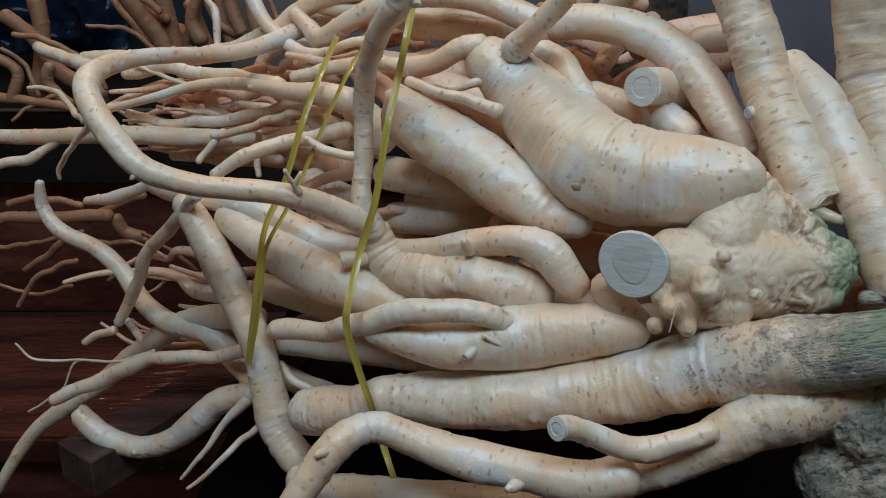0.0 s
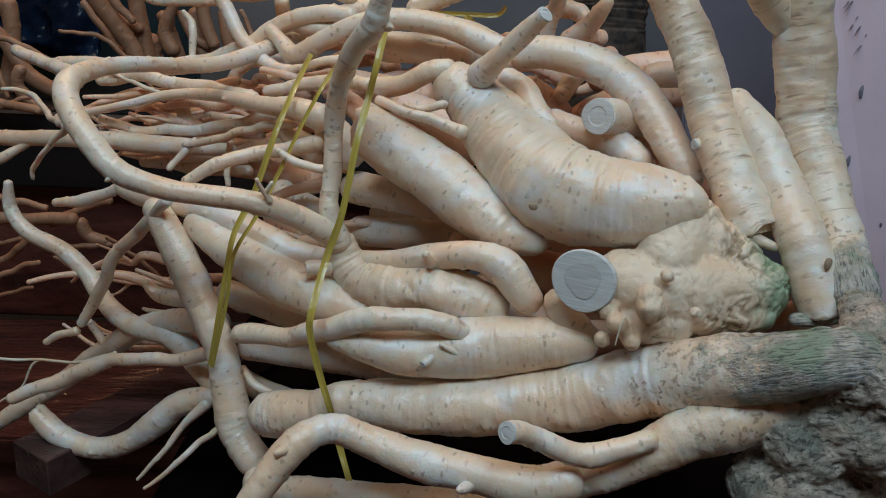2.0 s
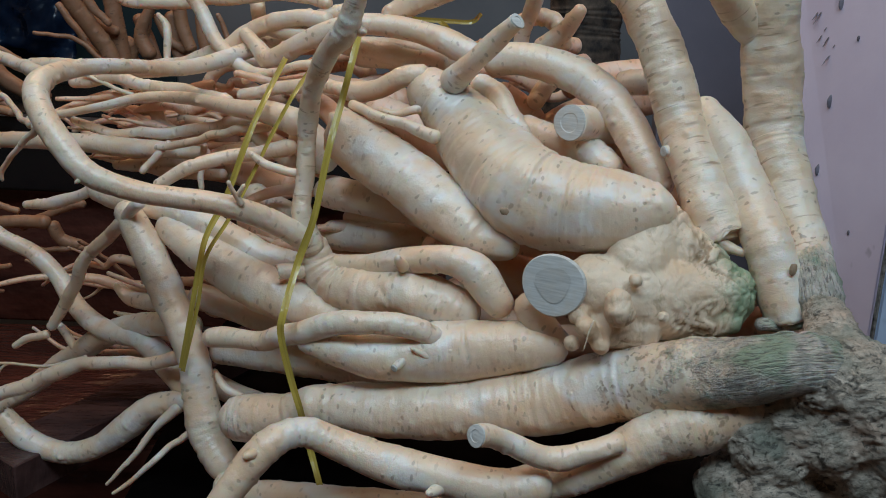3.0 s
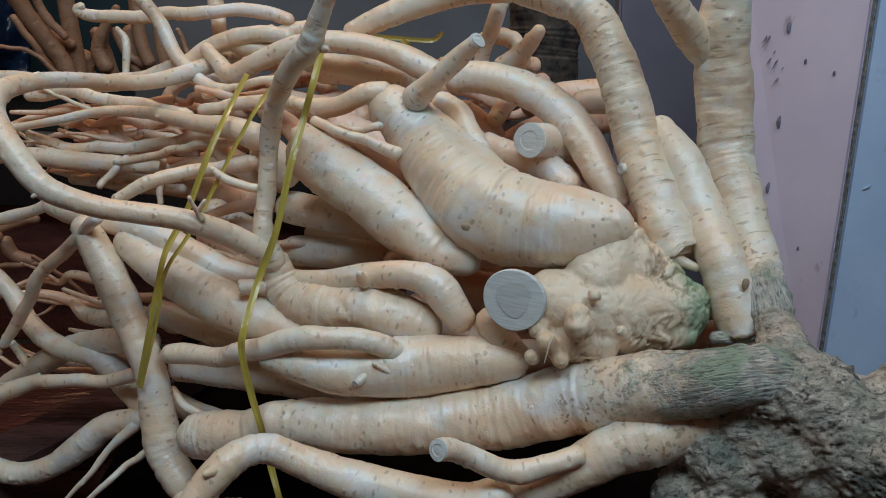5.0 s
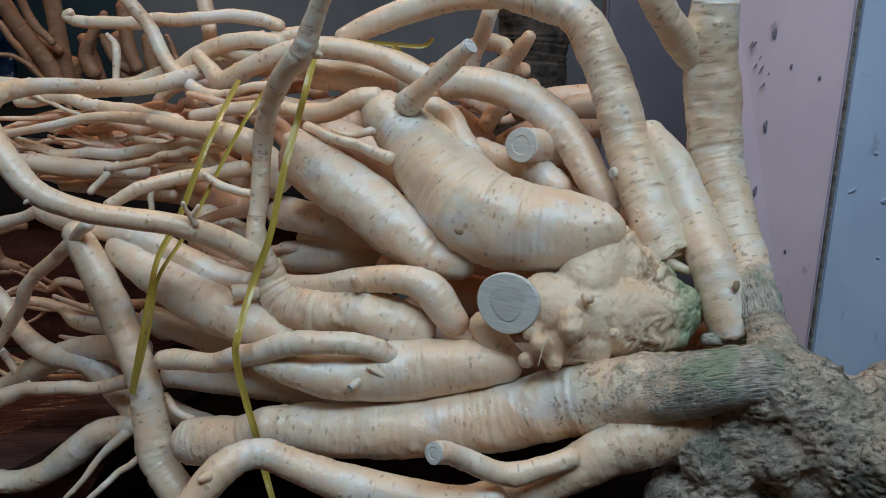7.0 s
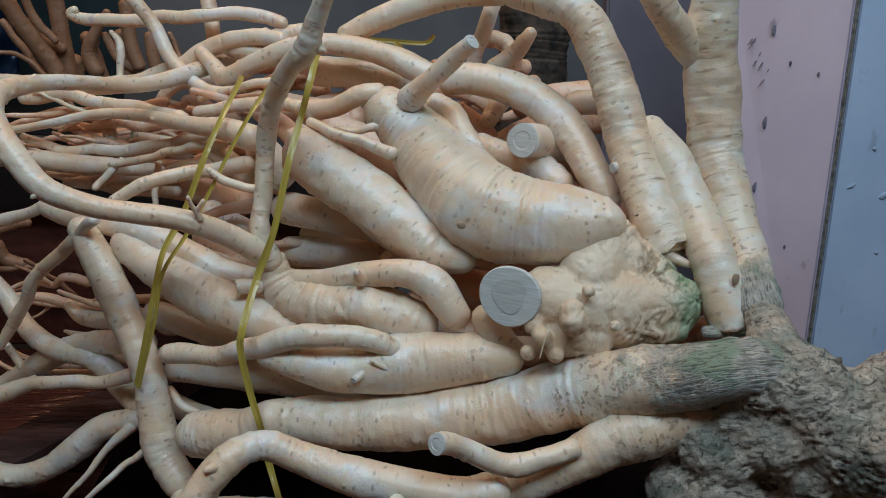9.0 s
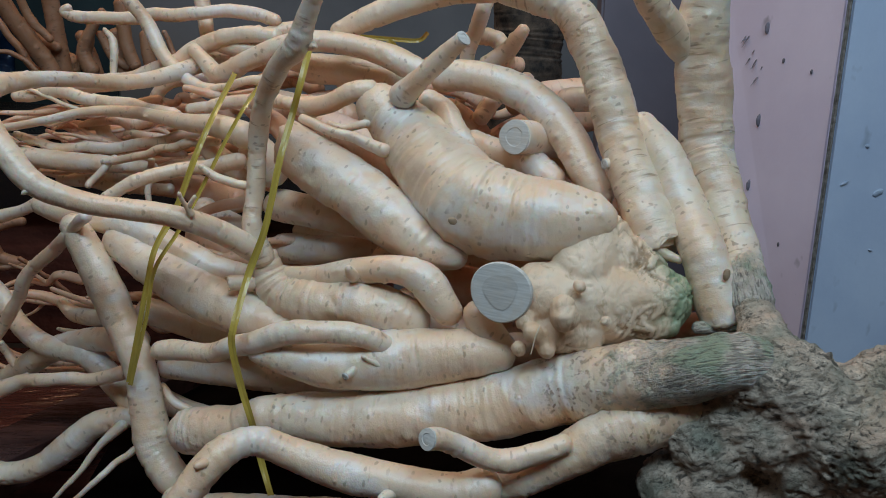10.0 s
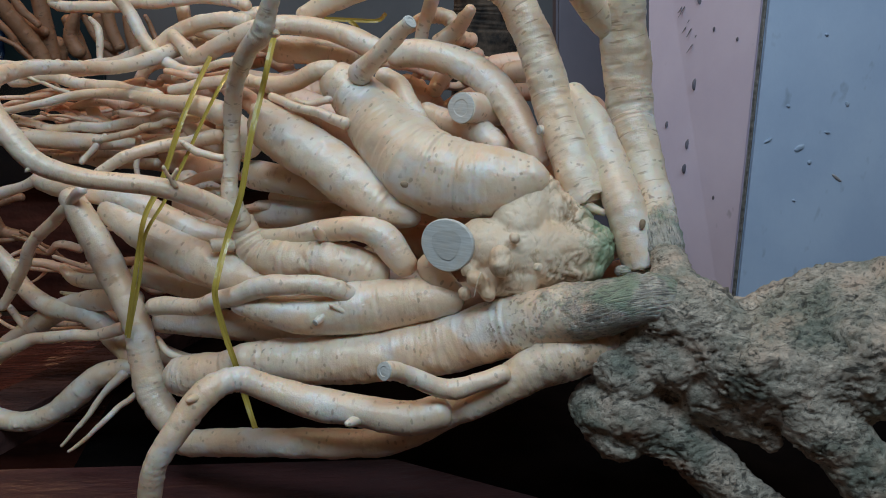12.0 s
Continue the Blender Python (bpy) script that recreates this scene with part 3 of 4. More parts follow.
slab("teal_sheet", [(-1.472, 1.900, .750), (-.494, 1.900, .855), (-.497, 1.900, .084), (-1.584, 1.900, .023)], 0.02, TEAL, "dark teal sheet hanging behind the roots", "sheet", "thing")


def plastic_bag():
    """Crumpled blue plastic draped over the far shelf."""
    a, b = Vector((-1.084, 1.720, .496)), Vector((-.652, 1.720, .323))
    bm = bmesh.new()
    nx, nz = 46, 20
    grid = []
    for i in range(nx):
        row = []
        for k in range(nz):
            q = Vector((a.x + (b.x - a.x) * i / (nx - 1), 1.72, b.z + (a.z - b.z) * k / (nz - 1)))
            row.append(bm.verts.new(q + Vector((0, 0.05 * noise.noise(Vector((q.x * 9, q.z * 26, 2))) + 0.02 * noise.noise(q * 40), 0.02 * noise.noise(q * 12)))))
        grid.append(row)
    for i in range(nx - 1):
        for k in range(nz - 1):
            bm.faces.new((grid[i][k], grid[i + 1][k], grid[i + 1][k + 1], grid[i][k + 1]))
    bmesh.ops.solidify(bm, geom=bm.faces[:], thickness=0.002)
    for f in bm.faces:
        f.smooth = True
    return tagged(part("plastic_sheet", bm, BLUEFILM), "crumpled dark blue plastic sheet on the shelf", "sheet")


plastic_bag()

# ---- the root bundle ----
ROOT = thing("tree_root", "huge cream peeled tree root with many branches", "root")
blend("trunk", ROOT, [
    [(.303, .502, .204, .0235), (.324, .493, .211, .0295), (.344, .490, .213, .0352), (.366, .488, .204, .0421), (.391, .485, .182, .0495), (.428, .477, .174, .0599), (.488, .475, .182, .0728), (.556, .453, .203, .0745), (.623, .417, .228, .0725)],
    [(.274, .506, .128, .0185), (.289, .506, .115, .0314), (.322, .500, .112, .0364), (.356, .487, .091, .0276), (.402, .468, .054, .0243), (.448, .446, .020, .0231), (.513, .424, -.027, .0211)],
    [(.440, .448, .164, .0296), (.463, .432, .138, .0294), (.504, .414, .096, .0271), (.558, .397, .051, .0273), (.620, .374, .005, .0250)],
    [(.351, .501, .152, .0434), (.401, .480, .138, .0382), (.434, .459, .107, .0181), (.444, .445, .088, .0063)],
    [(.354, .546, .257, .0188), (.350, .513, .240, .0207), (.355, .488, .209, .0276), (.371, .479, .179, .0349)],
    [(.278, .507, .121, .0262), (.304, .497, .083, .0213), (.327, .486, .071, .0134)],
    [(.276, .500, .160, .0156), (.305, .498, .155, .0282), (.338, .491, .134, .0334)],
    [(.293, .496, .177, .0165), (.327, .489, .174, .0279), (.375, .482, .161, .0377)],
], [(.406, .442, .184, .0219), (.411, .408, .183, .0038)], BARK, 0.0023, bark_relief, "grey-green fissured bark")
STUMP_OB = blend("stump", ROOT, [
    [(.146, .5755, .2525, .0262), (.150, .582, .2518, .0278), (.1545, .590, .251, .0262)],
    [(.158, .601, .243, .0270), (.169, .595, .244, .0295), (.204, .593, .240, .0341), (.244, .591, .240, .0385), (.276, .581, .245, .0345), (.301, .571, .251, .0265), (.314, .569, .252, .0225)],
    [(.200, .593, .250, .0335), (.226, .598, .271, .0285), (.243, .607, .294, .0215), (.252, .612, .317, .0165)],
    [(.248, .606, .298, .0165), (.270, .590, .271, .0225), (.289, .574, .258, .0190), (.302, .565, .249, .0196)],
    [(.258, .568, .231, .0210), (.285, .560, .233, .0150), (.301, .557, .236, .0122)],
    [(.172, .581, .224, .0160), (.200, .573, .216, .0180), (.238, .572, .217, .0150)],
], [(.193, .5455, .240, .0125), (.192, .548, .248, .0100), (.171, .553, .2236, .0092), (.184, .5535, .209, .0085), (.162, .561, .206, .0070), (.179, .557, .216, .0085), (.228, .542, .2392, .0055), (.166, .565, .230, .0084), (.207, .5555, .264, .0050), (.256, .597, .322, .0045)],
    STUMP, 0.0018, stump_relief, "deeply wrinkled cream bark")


def face_disc(parent, c, r, n, squash):
    """The sawn face of the stump."""
    n = Vector(n).normalized()
    s = n.cross(Vector((0, 0, 1))).normalized()
    u = s.cross(n)
    bm = bmesh.new()
    rows = []
    for rad, lift in ((1.02, -0.004), (1.02, -0.0005), (0.98, 0.0010), (0.5, 0.0012), (0.2, 0.0013)):
        rows.append([bm.verts.new(Vector(c) + n * lift + (s * math.cos(a) * squash + u * math.sin(a) * (1 - 0.06 * math.sin(a))) * r * rad * (1 + 0.025 * math.sin(2 * a + 1)))
                     for a in [2 * math.pi * k / 40 for k in range(40)]])
    for a, b in zip(rows, rows[1:]):
        for k in range(40):
            bm.faces.new((a[k], a[(k + 1) % 40], b[(k + 1) % 40], b[k]))
    bm.faces.new(rows[-1])
    bmesh.ops.recalc_face_normals(bm, faces=bm.faces)
    ob = part("cut_face", bm, CUT, parent, "pale sawn end grain")
    bm = bmesh.new()
    ring = [bm.verts.new(Vector(c) + n * 0.0017 + (s * math.cos(a) * squash + u * math.sin(a)) * r * (0.56 + 0.05 * math.sin(3 * a + 0.6) + 0.04 * noise.noise(Vector((a * 2, 4, 0)))))
            for a in [2 * math.pi * k / 40 for k in range(40)]]
    bm.faces.new(ring)
    bmesh.ops.recalc_face_normals(bm, faces=bm.faces)
    part("pith", bm, PITH, ob, "greyer heartwood patch")
    return ob


face_disc(STUMP_OB, (.144, .572, .253), 0.0258, (-0.5, -0.85, 0.1), 1.02)
limb("root_branch", ROOT, [(-.144, .661, .076, .0146), (-.118, .654, .079, .0221), (-.077, .637, .094, .0192), (-.046, .629, .108, .0195), (.015, .619, .110, .0253), (.075, .606, .120, .0260), (.143, .591, .137, .0293), (.205, .565, .167, .0306), (.243, .537, .190, .0294), (.273, .512, .207, .0271), (.310, .487, .227, .0233), (.348, .488, .227, .0170)], bark=(.64, 1.06), rough=.8)
limb("root_branch", ROOT, [(.024, .758, .398, .0200), (.052, .750, .381, .0265), (.078, .733, .358, .0345), (.107, .699, .327, .0420), (.135, .663, .307, .0445), (.172, .642, .303, .0405), (.203, .625, .305, .0355), (.226, .613, .310, .0280), (.240, .607, .315, .0205), (.249, .605, .319, .0120)], rough=.6)
limb("root_branch", ROOT, [(-.046, .746, .343, .0247), (-.017, .737, .327, .0278), (.022, .719, .307, .0295), (.060, .692, .282, .0274), (.092, .668, .265, .0210), (.127, .649, .257, .0092)], flat="s", rough=.6)
limb("root_branch", ROOT, [(-.068, .637, .169, .0075), (-.027, .621, .167, .0152), (.012, .619, .163, .0205), (.063, .621, .170, .0279), (.107, .612, .178, .0244), (.140, .601, .186, .0209), (.167, .589, .185, .0097)], rough=.5)
limb("root_branch", ROOT, [(-.166, .699, .141, .0097), (-.131, .684, .148, .0095), (-.099, .664, .154, .0093), (-.074, .640, .174, .0105), (-.038, .615, .192, .0106), (.001, .607, .198, .0101), (.035, .606, .195, .0102), (.059, .611, .182, .0098)], rough=.3)
limb("root_branch", ROOT, [(.126, .611, .230, .0122), (.144, .604, .205, .0132), (.166, .595, .184, .0108)])
limb("root_branch", ROOT, [(-.066, .708, .247, .0133), (-.056, .706, .220, .0171), (-.038, .695, .203, .0211), (-.011, .676, .203, .0223), (.026, .656, .211, .0213), (.062, .645, .207, .0217), (.094, .636, .193, .0152)], rough=1.3)
limb("root_branch", ROOT, [(-.050, .710, .219, .0103), (-.012, .689, .225, .0117), (.024, .662, .239, .0128), (.059, .642, .249, .0130), (.085, .633, .244, .0158), (.101, .625, .226, .0158), (.117, .616, .208, .0109)], rough=.5)
limb("shoot", ROOT, [(-.014, .620, .500, .0078), (-.027, .641, .463, .0086), (-.034, .650, .442, .0104), (-.050, .669, .421, .0098), (-.0637, .696, .391, .0092), (-.0705, .716, .348, .0092), (-.072, .712, .305, .0088), (-.0735, .703, .270, .0094), (-.060, .702, .229, .0149)], rough=1.3, ringed=True)
limb("root_branch", ROOT, [(-.064, .701, .242, .0117), (-.097, .681, .266, .0113), (-.131, .655, .285, .0101), (-.172, .649, .292, .0095), (-.212, .644, .298, .0094), (-.244, .639, .311, .0102), (-.267, .646, .333, .0109), (-.287, .660, .354, .0110), (-.300, .680, .372, .0108), (-.300, .709, .384, .0097), (-.284, .748, .390, .0082), (-.255, .797, .390, .0076), (-.225, .848, .387, .0081), (-.192, .889, .394, .0091), (-.155, .929, .410, .0094), (-.113, .959, .424, .0090)], rough=.6)
limb("root_branch", ROOT, [(-.224, .773, .239, .0141), (-.198, .756, .226, .0172), (-.161, .735, .210, .0209), (-.121, .722, .192, .0235), (-.075, .702, .180, .0231), (-.031, .685, .167, .0211), (.013, .680, .145, .0161)], rough=.6)
limb("root_branch", ROOT, [(-.313, .830, .256, .0107), (-.279, .811, .250, .0122), (-.237, .781, .250, .0113), (-.189, .763, .245, .0134), (-.147, .748, .230, .0139), (-.113, .740, .216, .0139), (-.074, .733, .209, .0111)], rough=.6)
limb("root_branch", ROOT, [(-.262, .772, .257, .0125), (-.236, .755, .218, .0160), (-.210, .736, .173, .0170), (-.182, .714, .122, .0158), (-.172, .704, .079, .0164), (-.161, .690, .037, .0180), (-.133, .669, .008, .0162)], rough=.9)
limb("root_branch", ROOT, [(-.148, .667, .004, .0142), (-.121, .648, .004, .0152), (-.082, .623, .016, .0148), (-.044, .601, .028, .0148), (.020, .575, .039, .0150), (.071, .559, .047, .0148), (.109, .547, .063, .0144), (.151, .534, .093, .0157), (.193, .525, .118, .0170), (.226, .523, .141, .0215), (.256, .520, .157, .0240), (.292, .516, .170, .0240), (.325, .508, .178, .0200)], rough=1.0, bark=(.80, 1.25))
limb("root_branch", ROOT, [(-.137, .524, -.013, .0106), (-.134, .524, .017, .0108), (-.127, .521, .052, .0108), (-.109, .526, .082, .0123), (-.083, .542, .114, .0130), (-.055, .556, .122, .0122), (-.023, .555, .111, .0134), (.020, .544, .101, .0160), (.068, .532, .097, .0154), (.111, .523, .092, .0170), (.148, .519, .105, .0159)], rough=.8)
limb("root_branch", ROOT, [(.081, .497, .1550, .0088), (.089, .504, .1505, .0088), (.108, .511, .1405, .0085), (.140, .511, .131, .0098), (.173, .511, .136, .0095), (.202, .513, .144, .0090)], cut="s", rough=1.0)
limb("root_branch", ROOT, [(-.446, .806, .005, .0070), (-.397, .807, .027, .0085), (-.339, .797, .058, .0080), (-.293, .776, .076, .0072), (-.238, .756, .086, .0070), (-.201, .743, .099, .0086)])
limb("root_branch", ROOT, [(-.582, .864, -.178, .0057), (-.520, .876, -.087, .0084), (-.472, .879, -.045, .0111), (-.411, .880, -.002, .0116), (-.362, .871, .039, .0134), (-.297, .832, .090, .0139), (-.233, .792, .117, .0134), (-.186, .772, .125, .0128)])
limb("root_branch", ROOT, [(-.468, .904, .241, .0046), (-.470, .907, .205, .0079), (-.448, .898, .180, .0092), (-.406, .889, .162, .0098), (-.376, .879, .137, .0105), (-.349, .860, .110, .0110), (-.309, .830, .094, .0120), (-.256, .801, .093, .0128), (-.222, .782, .068, .0135), (-.183, .745, .044, .0117)])
limb("rootlet", ROOT, [(-.231, .735, .267, .0058), (-.277, .776, .222, .0068), (-.311, .796, .186, .0071), (-.340, .816, .133, .0068), (-.365, .825, .093, .0054)])
limb("rootlet", ROOT, [(-.367, .825, .091, .0054), (-.390, .829, .079, .0048), (-.412, .833, .066, .0039)])
limb("root_branch", ROOT, [(-.416, .810, -.013, .0128), (-.389, .800, -.032, .0127), (-.348, .790, -.043, .0126), (-.305, .780, -.028, .0124), (-.267, .768, .004, .0151), (-.245, .762, .028, .0137), (-.211, .752, .045, .0117), (-.185, .743, .049, .0087)], flat="s", rough=1.0)
limb("rootlet", ROOT, [(-.201, .740, .046, .0064), (-.227, .738, .021, .0041), (-.246, .733, -.006, .0033), (-.280, .731, -.045, .0018)])
limb("rootlet", ROOT, [(-.182, .703, .037, .0039), (-.205, .698, .019, .0034), (-.223, .693, -.000, .0031), (-.259, .691, -.030, .0017)])
limb("rootlet", ROOT, [(-.494, .841, .063, .0013), (-.475, .841, .043, .0016), (-.429, .841, .041, .0016), (-.373, .832, .044, .0019), (-.315, .812, .062, .0025)])
limb("rootlet", ROOT, [(-.329, .832, .058, .0023), (-.380, .841, .039, .0016), (-.426, .841, .039, .0016), (-.448, .841, .003, .0013), (-.499, .851, -.033, .0014)])
limb("rootlet", ROOT, [(-.372, .863, .085, .0040), (-.361, .864, .066, .0046), (-.344, .854, .052, .0053)])
limb("root_branch", ROOT, [(-.305, .864, .137, .0045), (-.285, .858, .121, .0090), (-.245, .840, .124, .0113), (-.205, .811, .139, .0121)])
limb("rootlet", ROOT, [(-.304, .851, .106, .0016), (-.280, .844, .103, .0045), (-.220, .815, .115, .0056)])
limb("rootlet", ROOT, [(-.161, .718, .097, .0039), (-.144, .704, .085, .0044), (-.126, .694, .076, .0049)], cut="s")
limb("rootlet", ROOT, [(-.106, .725, .171, .0050), (-.071, .715, .161, .0050), (-.032, .704, .155, .0044), (-.001, .694, .156, .0039)])
limb("root_branch", ROOT, [(-.425, .944, .310, .0046), (-.379, .924, .321, .0045), (-.324, .905, .335, .0051), (-.272, .895, .350, .0057), (-.213, .877, .353, .0074), (-.153, .809, .352, .0092), (-.114, .777, .354, .0123), (-.079, .760, .345, .0148)])
limb("root_branch", ROOT, [(-.377, .956, .356, .0066), (-.321, .937, .364, .0071), (-.266, .917, .360, .0077), (-.210, .888, .357, .0081), (-.166, .848, .353, .0079)])
limb("root_branch", ROOT, [(-.579, .988, .278, .0091), (-.494, .958, .281, .0095), (-.419, .929, .288, .0098), (-.356, .920, .289, .0110), (-.295, .911, .289, .0115), (-.246, .899, .290, .0095), (-.197, .877, .291, .0074)])
limb("rootlet", ROOT, [(-.257, .874, .298, .0037), (-.209, .855, .307, .0048), (-.166, .824, .325, .0046), (-.117, .795, .339, .0050)])
limb("rootlet", ROOT, [(-.370, .934, .315, .0046), (-.317, .925, .303, .0059), (-.246, .906, .310, .0064), (-.188, .876, .325, .0061), (-.131, .837, .345, .0070)])
limb("root_branch", ROOT, [(-.225, .755, .277, .0054), (-.194, .762, .295, .0071), (-.155, .767, .310, .0071), (-.122, .767, .316, .0076), (-.086, .764, .325, .0091)])
limb("rootlet", ROOT, [(-.126, .718, .323, .0026), (-.111, .719, .314, .0042), (-.085, .716, .307, .0043), (-.065, .714, .306, .0043)])
limb("rootlet", ROOT, [(-.129, .637, .312, .0019), (-.125, .642, .302, .0022), (-.120, .651, .288, .0034)])
limb("rootlet", ROOT, [(-.116, .642, .309, .0017), (-.121, .645, .297, .0022), (-.123, .653, .286, .0029)])
limb("rootlet", ROOT, [(-.464, .902, .347, .0022), (-.426, .883, .346, .0031), (-.365, .803, .330, .0034), (-.304, .693, .337, .0034)])
limb("rootlet", ROOT, [(-.299, .683, .343, .0034), (-.334, .702, .312, .0025), (-.349, .712, .295, .0023), (-.351, .716, .284, .0016)])
limb("root_branch", ROOT, [(-.542, .935, .250, .0060), (-.493, .935, .260, .0060), (-.470, .939, .271, .0050), (-.451, .939, .283, .0047)])
limb("root_branch", ROOT, [(-.411, .836, .392, .0063), (-.365, .796, .386, .0066), (-.311, .726, .383, .0070)], cut="s")
limb("rootlet", ROOT, [(-.411, .884, .220, .0045), (-.373, .876, .226, .0070), (-.339, .866, .241, .0062), (-.299, .855, .264, .0055)])
limb("root_branch", ROOT, [(-.448, 1.009, .368, .0102), (-.360, .979, .374, .0100), (-.298, .965, .374, .0100), (-.250, .955, .381, .0106), (-.195, .940, .405, .0105), (-.162, .930, .427, .0103), (-.115, .909, .445, .0095), (-.063, .889, .446, .0094)], rough=.7)
limb("root_branch", ROOT, [(-.168, .923, .429, .0083), (-.149, .909, .413, .0089), (-.131, .896, .400, .0110), (-.098, .876, .419, .0111), (-.061, .861, .437, .0112), (-.025, .851, .445, .0114), (.024, .842, .442, .0123), (.066, .824, .431, .0136), (.101, .805, .414, .0146)], rough=.7)
limb("root_branch", ROOT, [(-.323, 1.004, .466, .0041), (-.332, 1.006, .457, .0061), (-.308, 1.007, .452, .0075), (-.237, .988, .459, .0081), (-.168, .968, .466, .0080), (-.115, .958, .474, .0080), (-.067, .938, .465, .0079)])
limb("root_branch", ROOT, [(-.262, .937, .494, .0070), (-.229, .938, .463, .0083), (-.210, .933, .436, .0084), (-.188, .918, .406, .0083), (-.156, .897, .386, .0076), (-.129, .877, .378, .0069)])
limb("rootlet", ROOT, [(-.277, .972, .442, .0023), (-.266, .970, .425, .0047), (-.264, .965, .403, .0047), (-.266, .959, .382, .0040)])
limb("root_branch", ROOT, [(-.174, 1.009, .506, .0096), (-.163, 1.000, .463, .0096), (-.153, .989, .424, .0090)])
limb("root_branch", ROOT, [(-.158, .864, .377, .0037), (-.106, .845, .393, .0048), (-.065, .835, .408, .0054)])
limb("root_branch", ROOT, [(-.161, .856, .362, .0061), (-.117, .837, .373, .0072), (-.081, .828, .379, .0077), (-.038, .797, .380, .0075)])
limb("root_branch", ROOT, [(-.044, .795, .378, .0098), (-.009, .770, .384, .0101), (.018, .755, .399, .0099), (.043, .751, .402, .0110)])
limb("root_branch", ROOT, [(-.035, .750, .371, .0049), (-.002, .730, .360, .0049), (.025, .721, .356, .0059), (.053, .707, .347, .0069)])
limb("rootlet", ROOT, [(-.008, .743, .368, .0033), (.014, .742, .365, .0039), (.042, .738, .371, .0049)])
limb("root_branch", ROOT, [(.111, .672, .457, .0074), (.097, .689, .440, .0094), (.079, .705, .418, .0101), (.060, .734, .393, .0145)], cut="s", rough=1.0)
limb("root_branch", ROOT, [(.099, .796, .416, .0159), (.133, .776, .422, .0164), (.172, .762, .416, .0177), (.205, .748, .401, .0187), (.230, .722, .374, .0183), (.246, .695, .341, .0164), (.262, .672, .310, .0133)], rough=.5)
limb("root_branch", ROOT, [(.083, .745, .402, .0104), (.106, .731, .391, .0108), (.118, .710, .369, .0107), (.131, .689, .346, .0089)])
limb("root_branch", ROOT, [(.174, .706, .369, .0170), (.203, .737, .365, .0178), (.257, .787, .359, .0179)], cut="s", squash=.7)
limb("root_branch", ROOT, [(.130, .759, .358, .0142), (.163, .745, .348, .0157), (.196, .732, .341, .0172), (.226, .704, .320, .0153)])
limb("root_branch", ROOT, [(.232, .781, .403, .0117), (.258, .768, .407, .0133), (.283, .763, .409, .0133)])
limb("root_branch", ROOT, [(.221, .784, .343, .0149), (.246, .784, .338, .0150), (.283, .777, .329, .0179)])
limb("root_branch", ROOT, [(-.007, .871, .451, .0111), (.029, .858, .473, .0133), (.070, .844, .491, .0137), (.115, .823, .505, .0135), (.169, .794, .514, .0148)])
limb("root_branch", ROOT, [(.144, .858, .427, .0082), (.152, .849, .472, .0089), (.166, .849, .519, .0088)])
limb("root_branch", ROOT, [(.157, .832, .427, .0122), (.182, .825, .449, .0103), (.194, .818, .467, .0078), (.200, .816, .479, .0066)])
limb("root_branch", ROOT, [(.124, .877, .444, .0070), (.157, .874, .465, .0089), (.184, .865, .460, .0101), (.194, .850, .431, .0100)])
limb("root_branch", ROOT, [(-.044, .901, .414, .0159), (.026, .888, .415, .0177), (.097, .873, .410, .0176)])
limb("root_branch", ROOT, [(-.068, .807, .271, .0178), (-.016, .772, .272, .0172), (.037, .760, .264, .0155), (.084, .749, .252, .0143)])
limb("root_branch", ROOT, [(-.063, .806, .223, .0162), (-.027, .791, .226, .0166), (.003, .780, .228, .0159), (.063, .773, .235, .0136)])
limb("root_branch", ROOT, [(-.040, .808, .241, .0079), (-.004, .794, .246, .0090), (.063, .790, .250, .0102)])
limb("root_branch", ROOT, [(-.150, .845, .261, .0154), (-.127, .835, .246, .0153), (-.083, .824, .232, .0141)])
limb("root_branch", ROOT, [(-.093, .790, .338, .0198), (-.071, .795, .318, .0201), (-.053, .797, .295, .0175)])
limb("root_branch", ROOT, [(-.141, .820, .337, .0106), (-.122, .811, .319, .0117), (-.088, .801, .298, .0117)])
limb("root_branch", ROOT, [(-.058, .751, .197, .0114), (-.094, .764, .197, .0098), (-.118, .773, .212, .0087)])
limb("root_branch", ROOT, [(-.306, .965, .323, .0047), (-.282, .963, .328, .0081), (-.269, .958, .308, .0088), (-.237, .948, .292, .0088)])
limb("root_branch", ROOT, [(-.331, .956, .258, .0068), (-.261, .938, .268, .0080), (-.190, .908, .287, .0085), (-.133, .869, .303, .0094)])
limb("root_branch", ROOT, [(-.359, .964, .267, .0041), (-.295, .946, .261, .0061), (-.245, .926, .257, .0067), (-.183, .907, .264, .0072)])
limb("rootlet", ROOT, [(-.271, .864, .268, .0044), (-.253, .874, .289, .0044), (-.243, .884, .304, .0038)])
limb("rootlet", ROOT, [(-.204, .863, .252, .0032), (-.204, .869, .280, .0038), (-.200, .864, .306, .0037)])
limb("root_branch", ROOT, [(-.251, .956, .321, .0061), (-.202, .936, .317, .0067), (-.164, .907, .321, .0072)])
limb("rootlet", ROOT, [(-.359, .942, .368, .0023), (-.326, .932, .358, .0026), (-.292, .922, .348, .0026)])
limb("root_branch", ROOT, [(-.227, .997, .353, .0077), (-.213, .993, .378, .0083), (-.178, .989, .388, .0090), (-.136, .979, .385, .0090)])
limb("root_branch", ROOT, [(-.203, .794, .153, .0148), (-.148, .784, .139, .0148), (-.087, .764, .129, .0147)])
limb("root_branch", ROOT, [(-.176, .773, .097, .0148), (-.103, .756, .100, .0175), (-.020, .736, .098, .0174), (.038, .713, .106, .0142)])
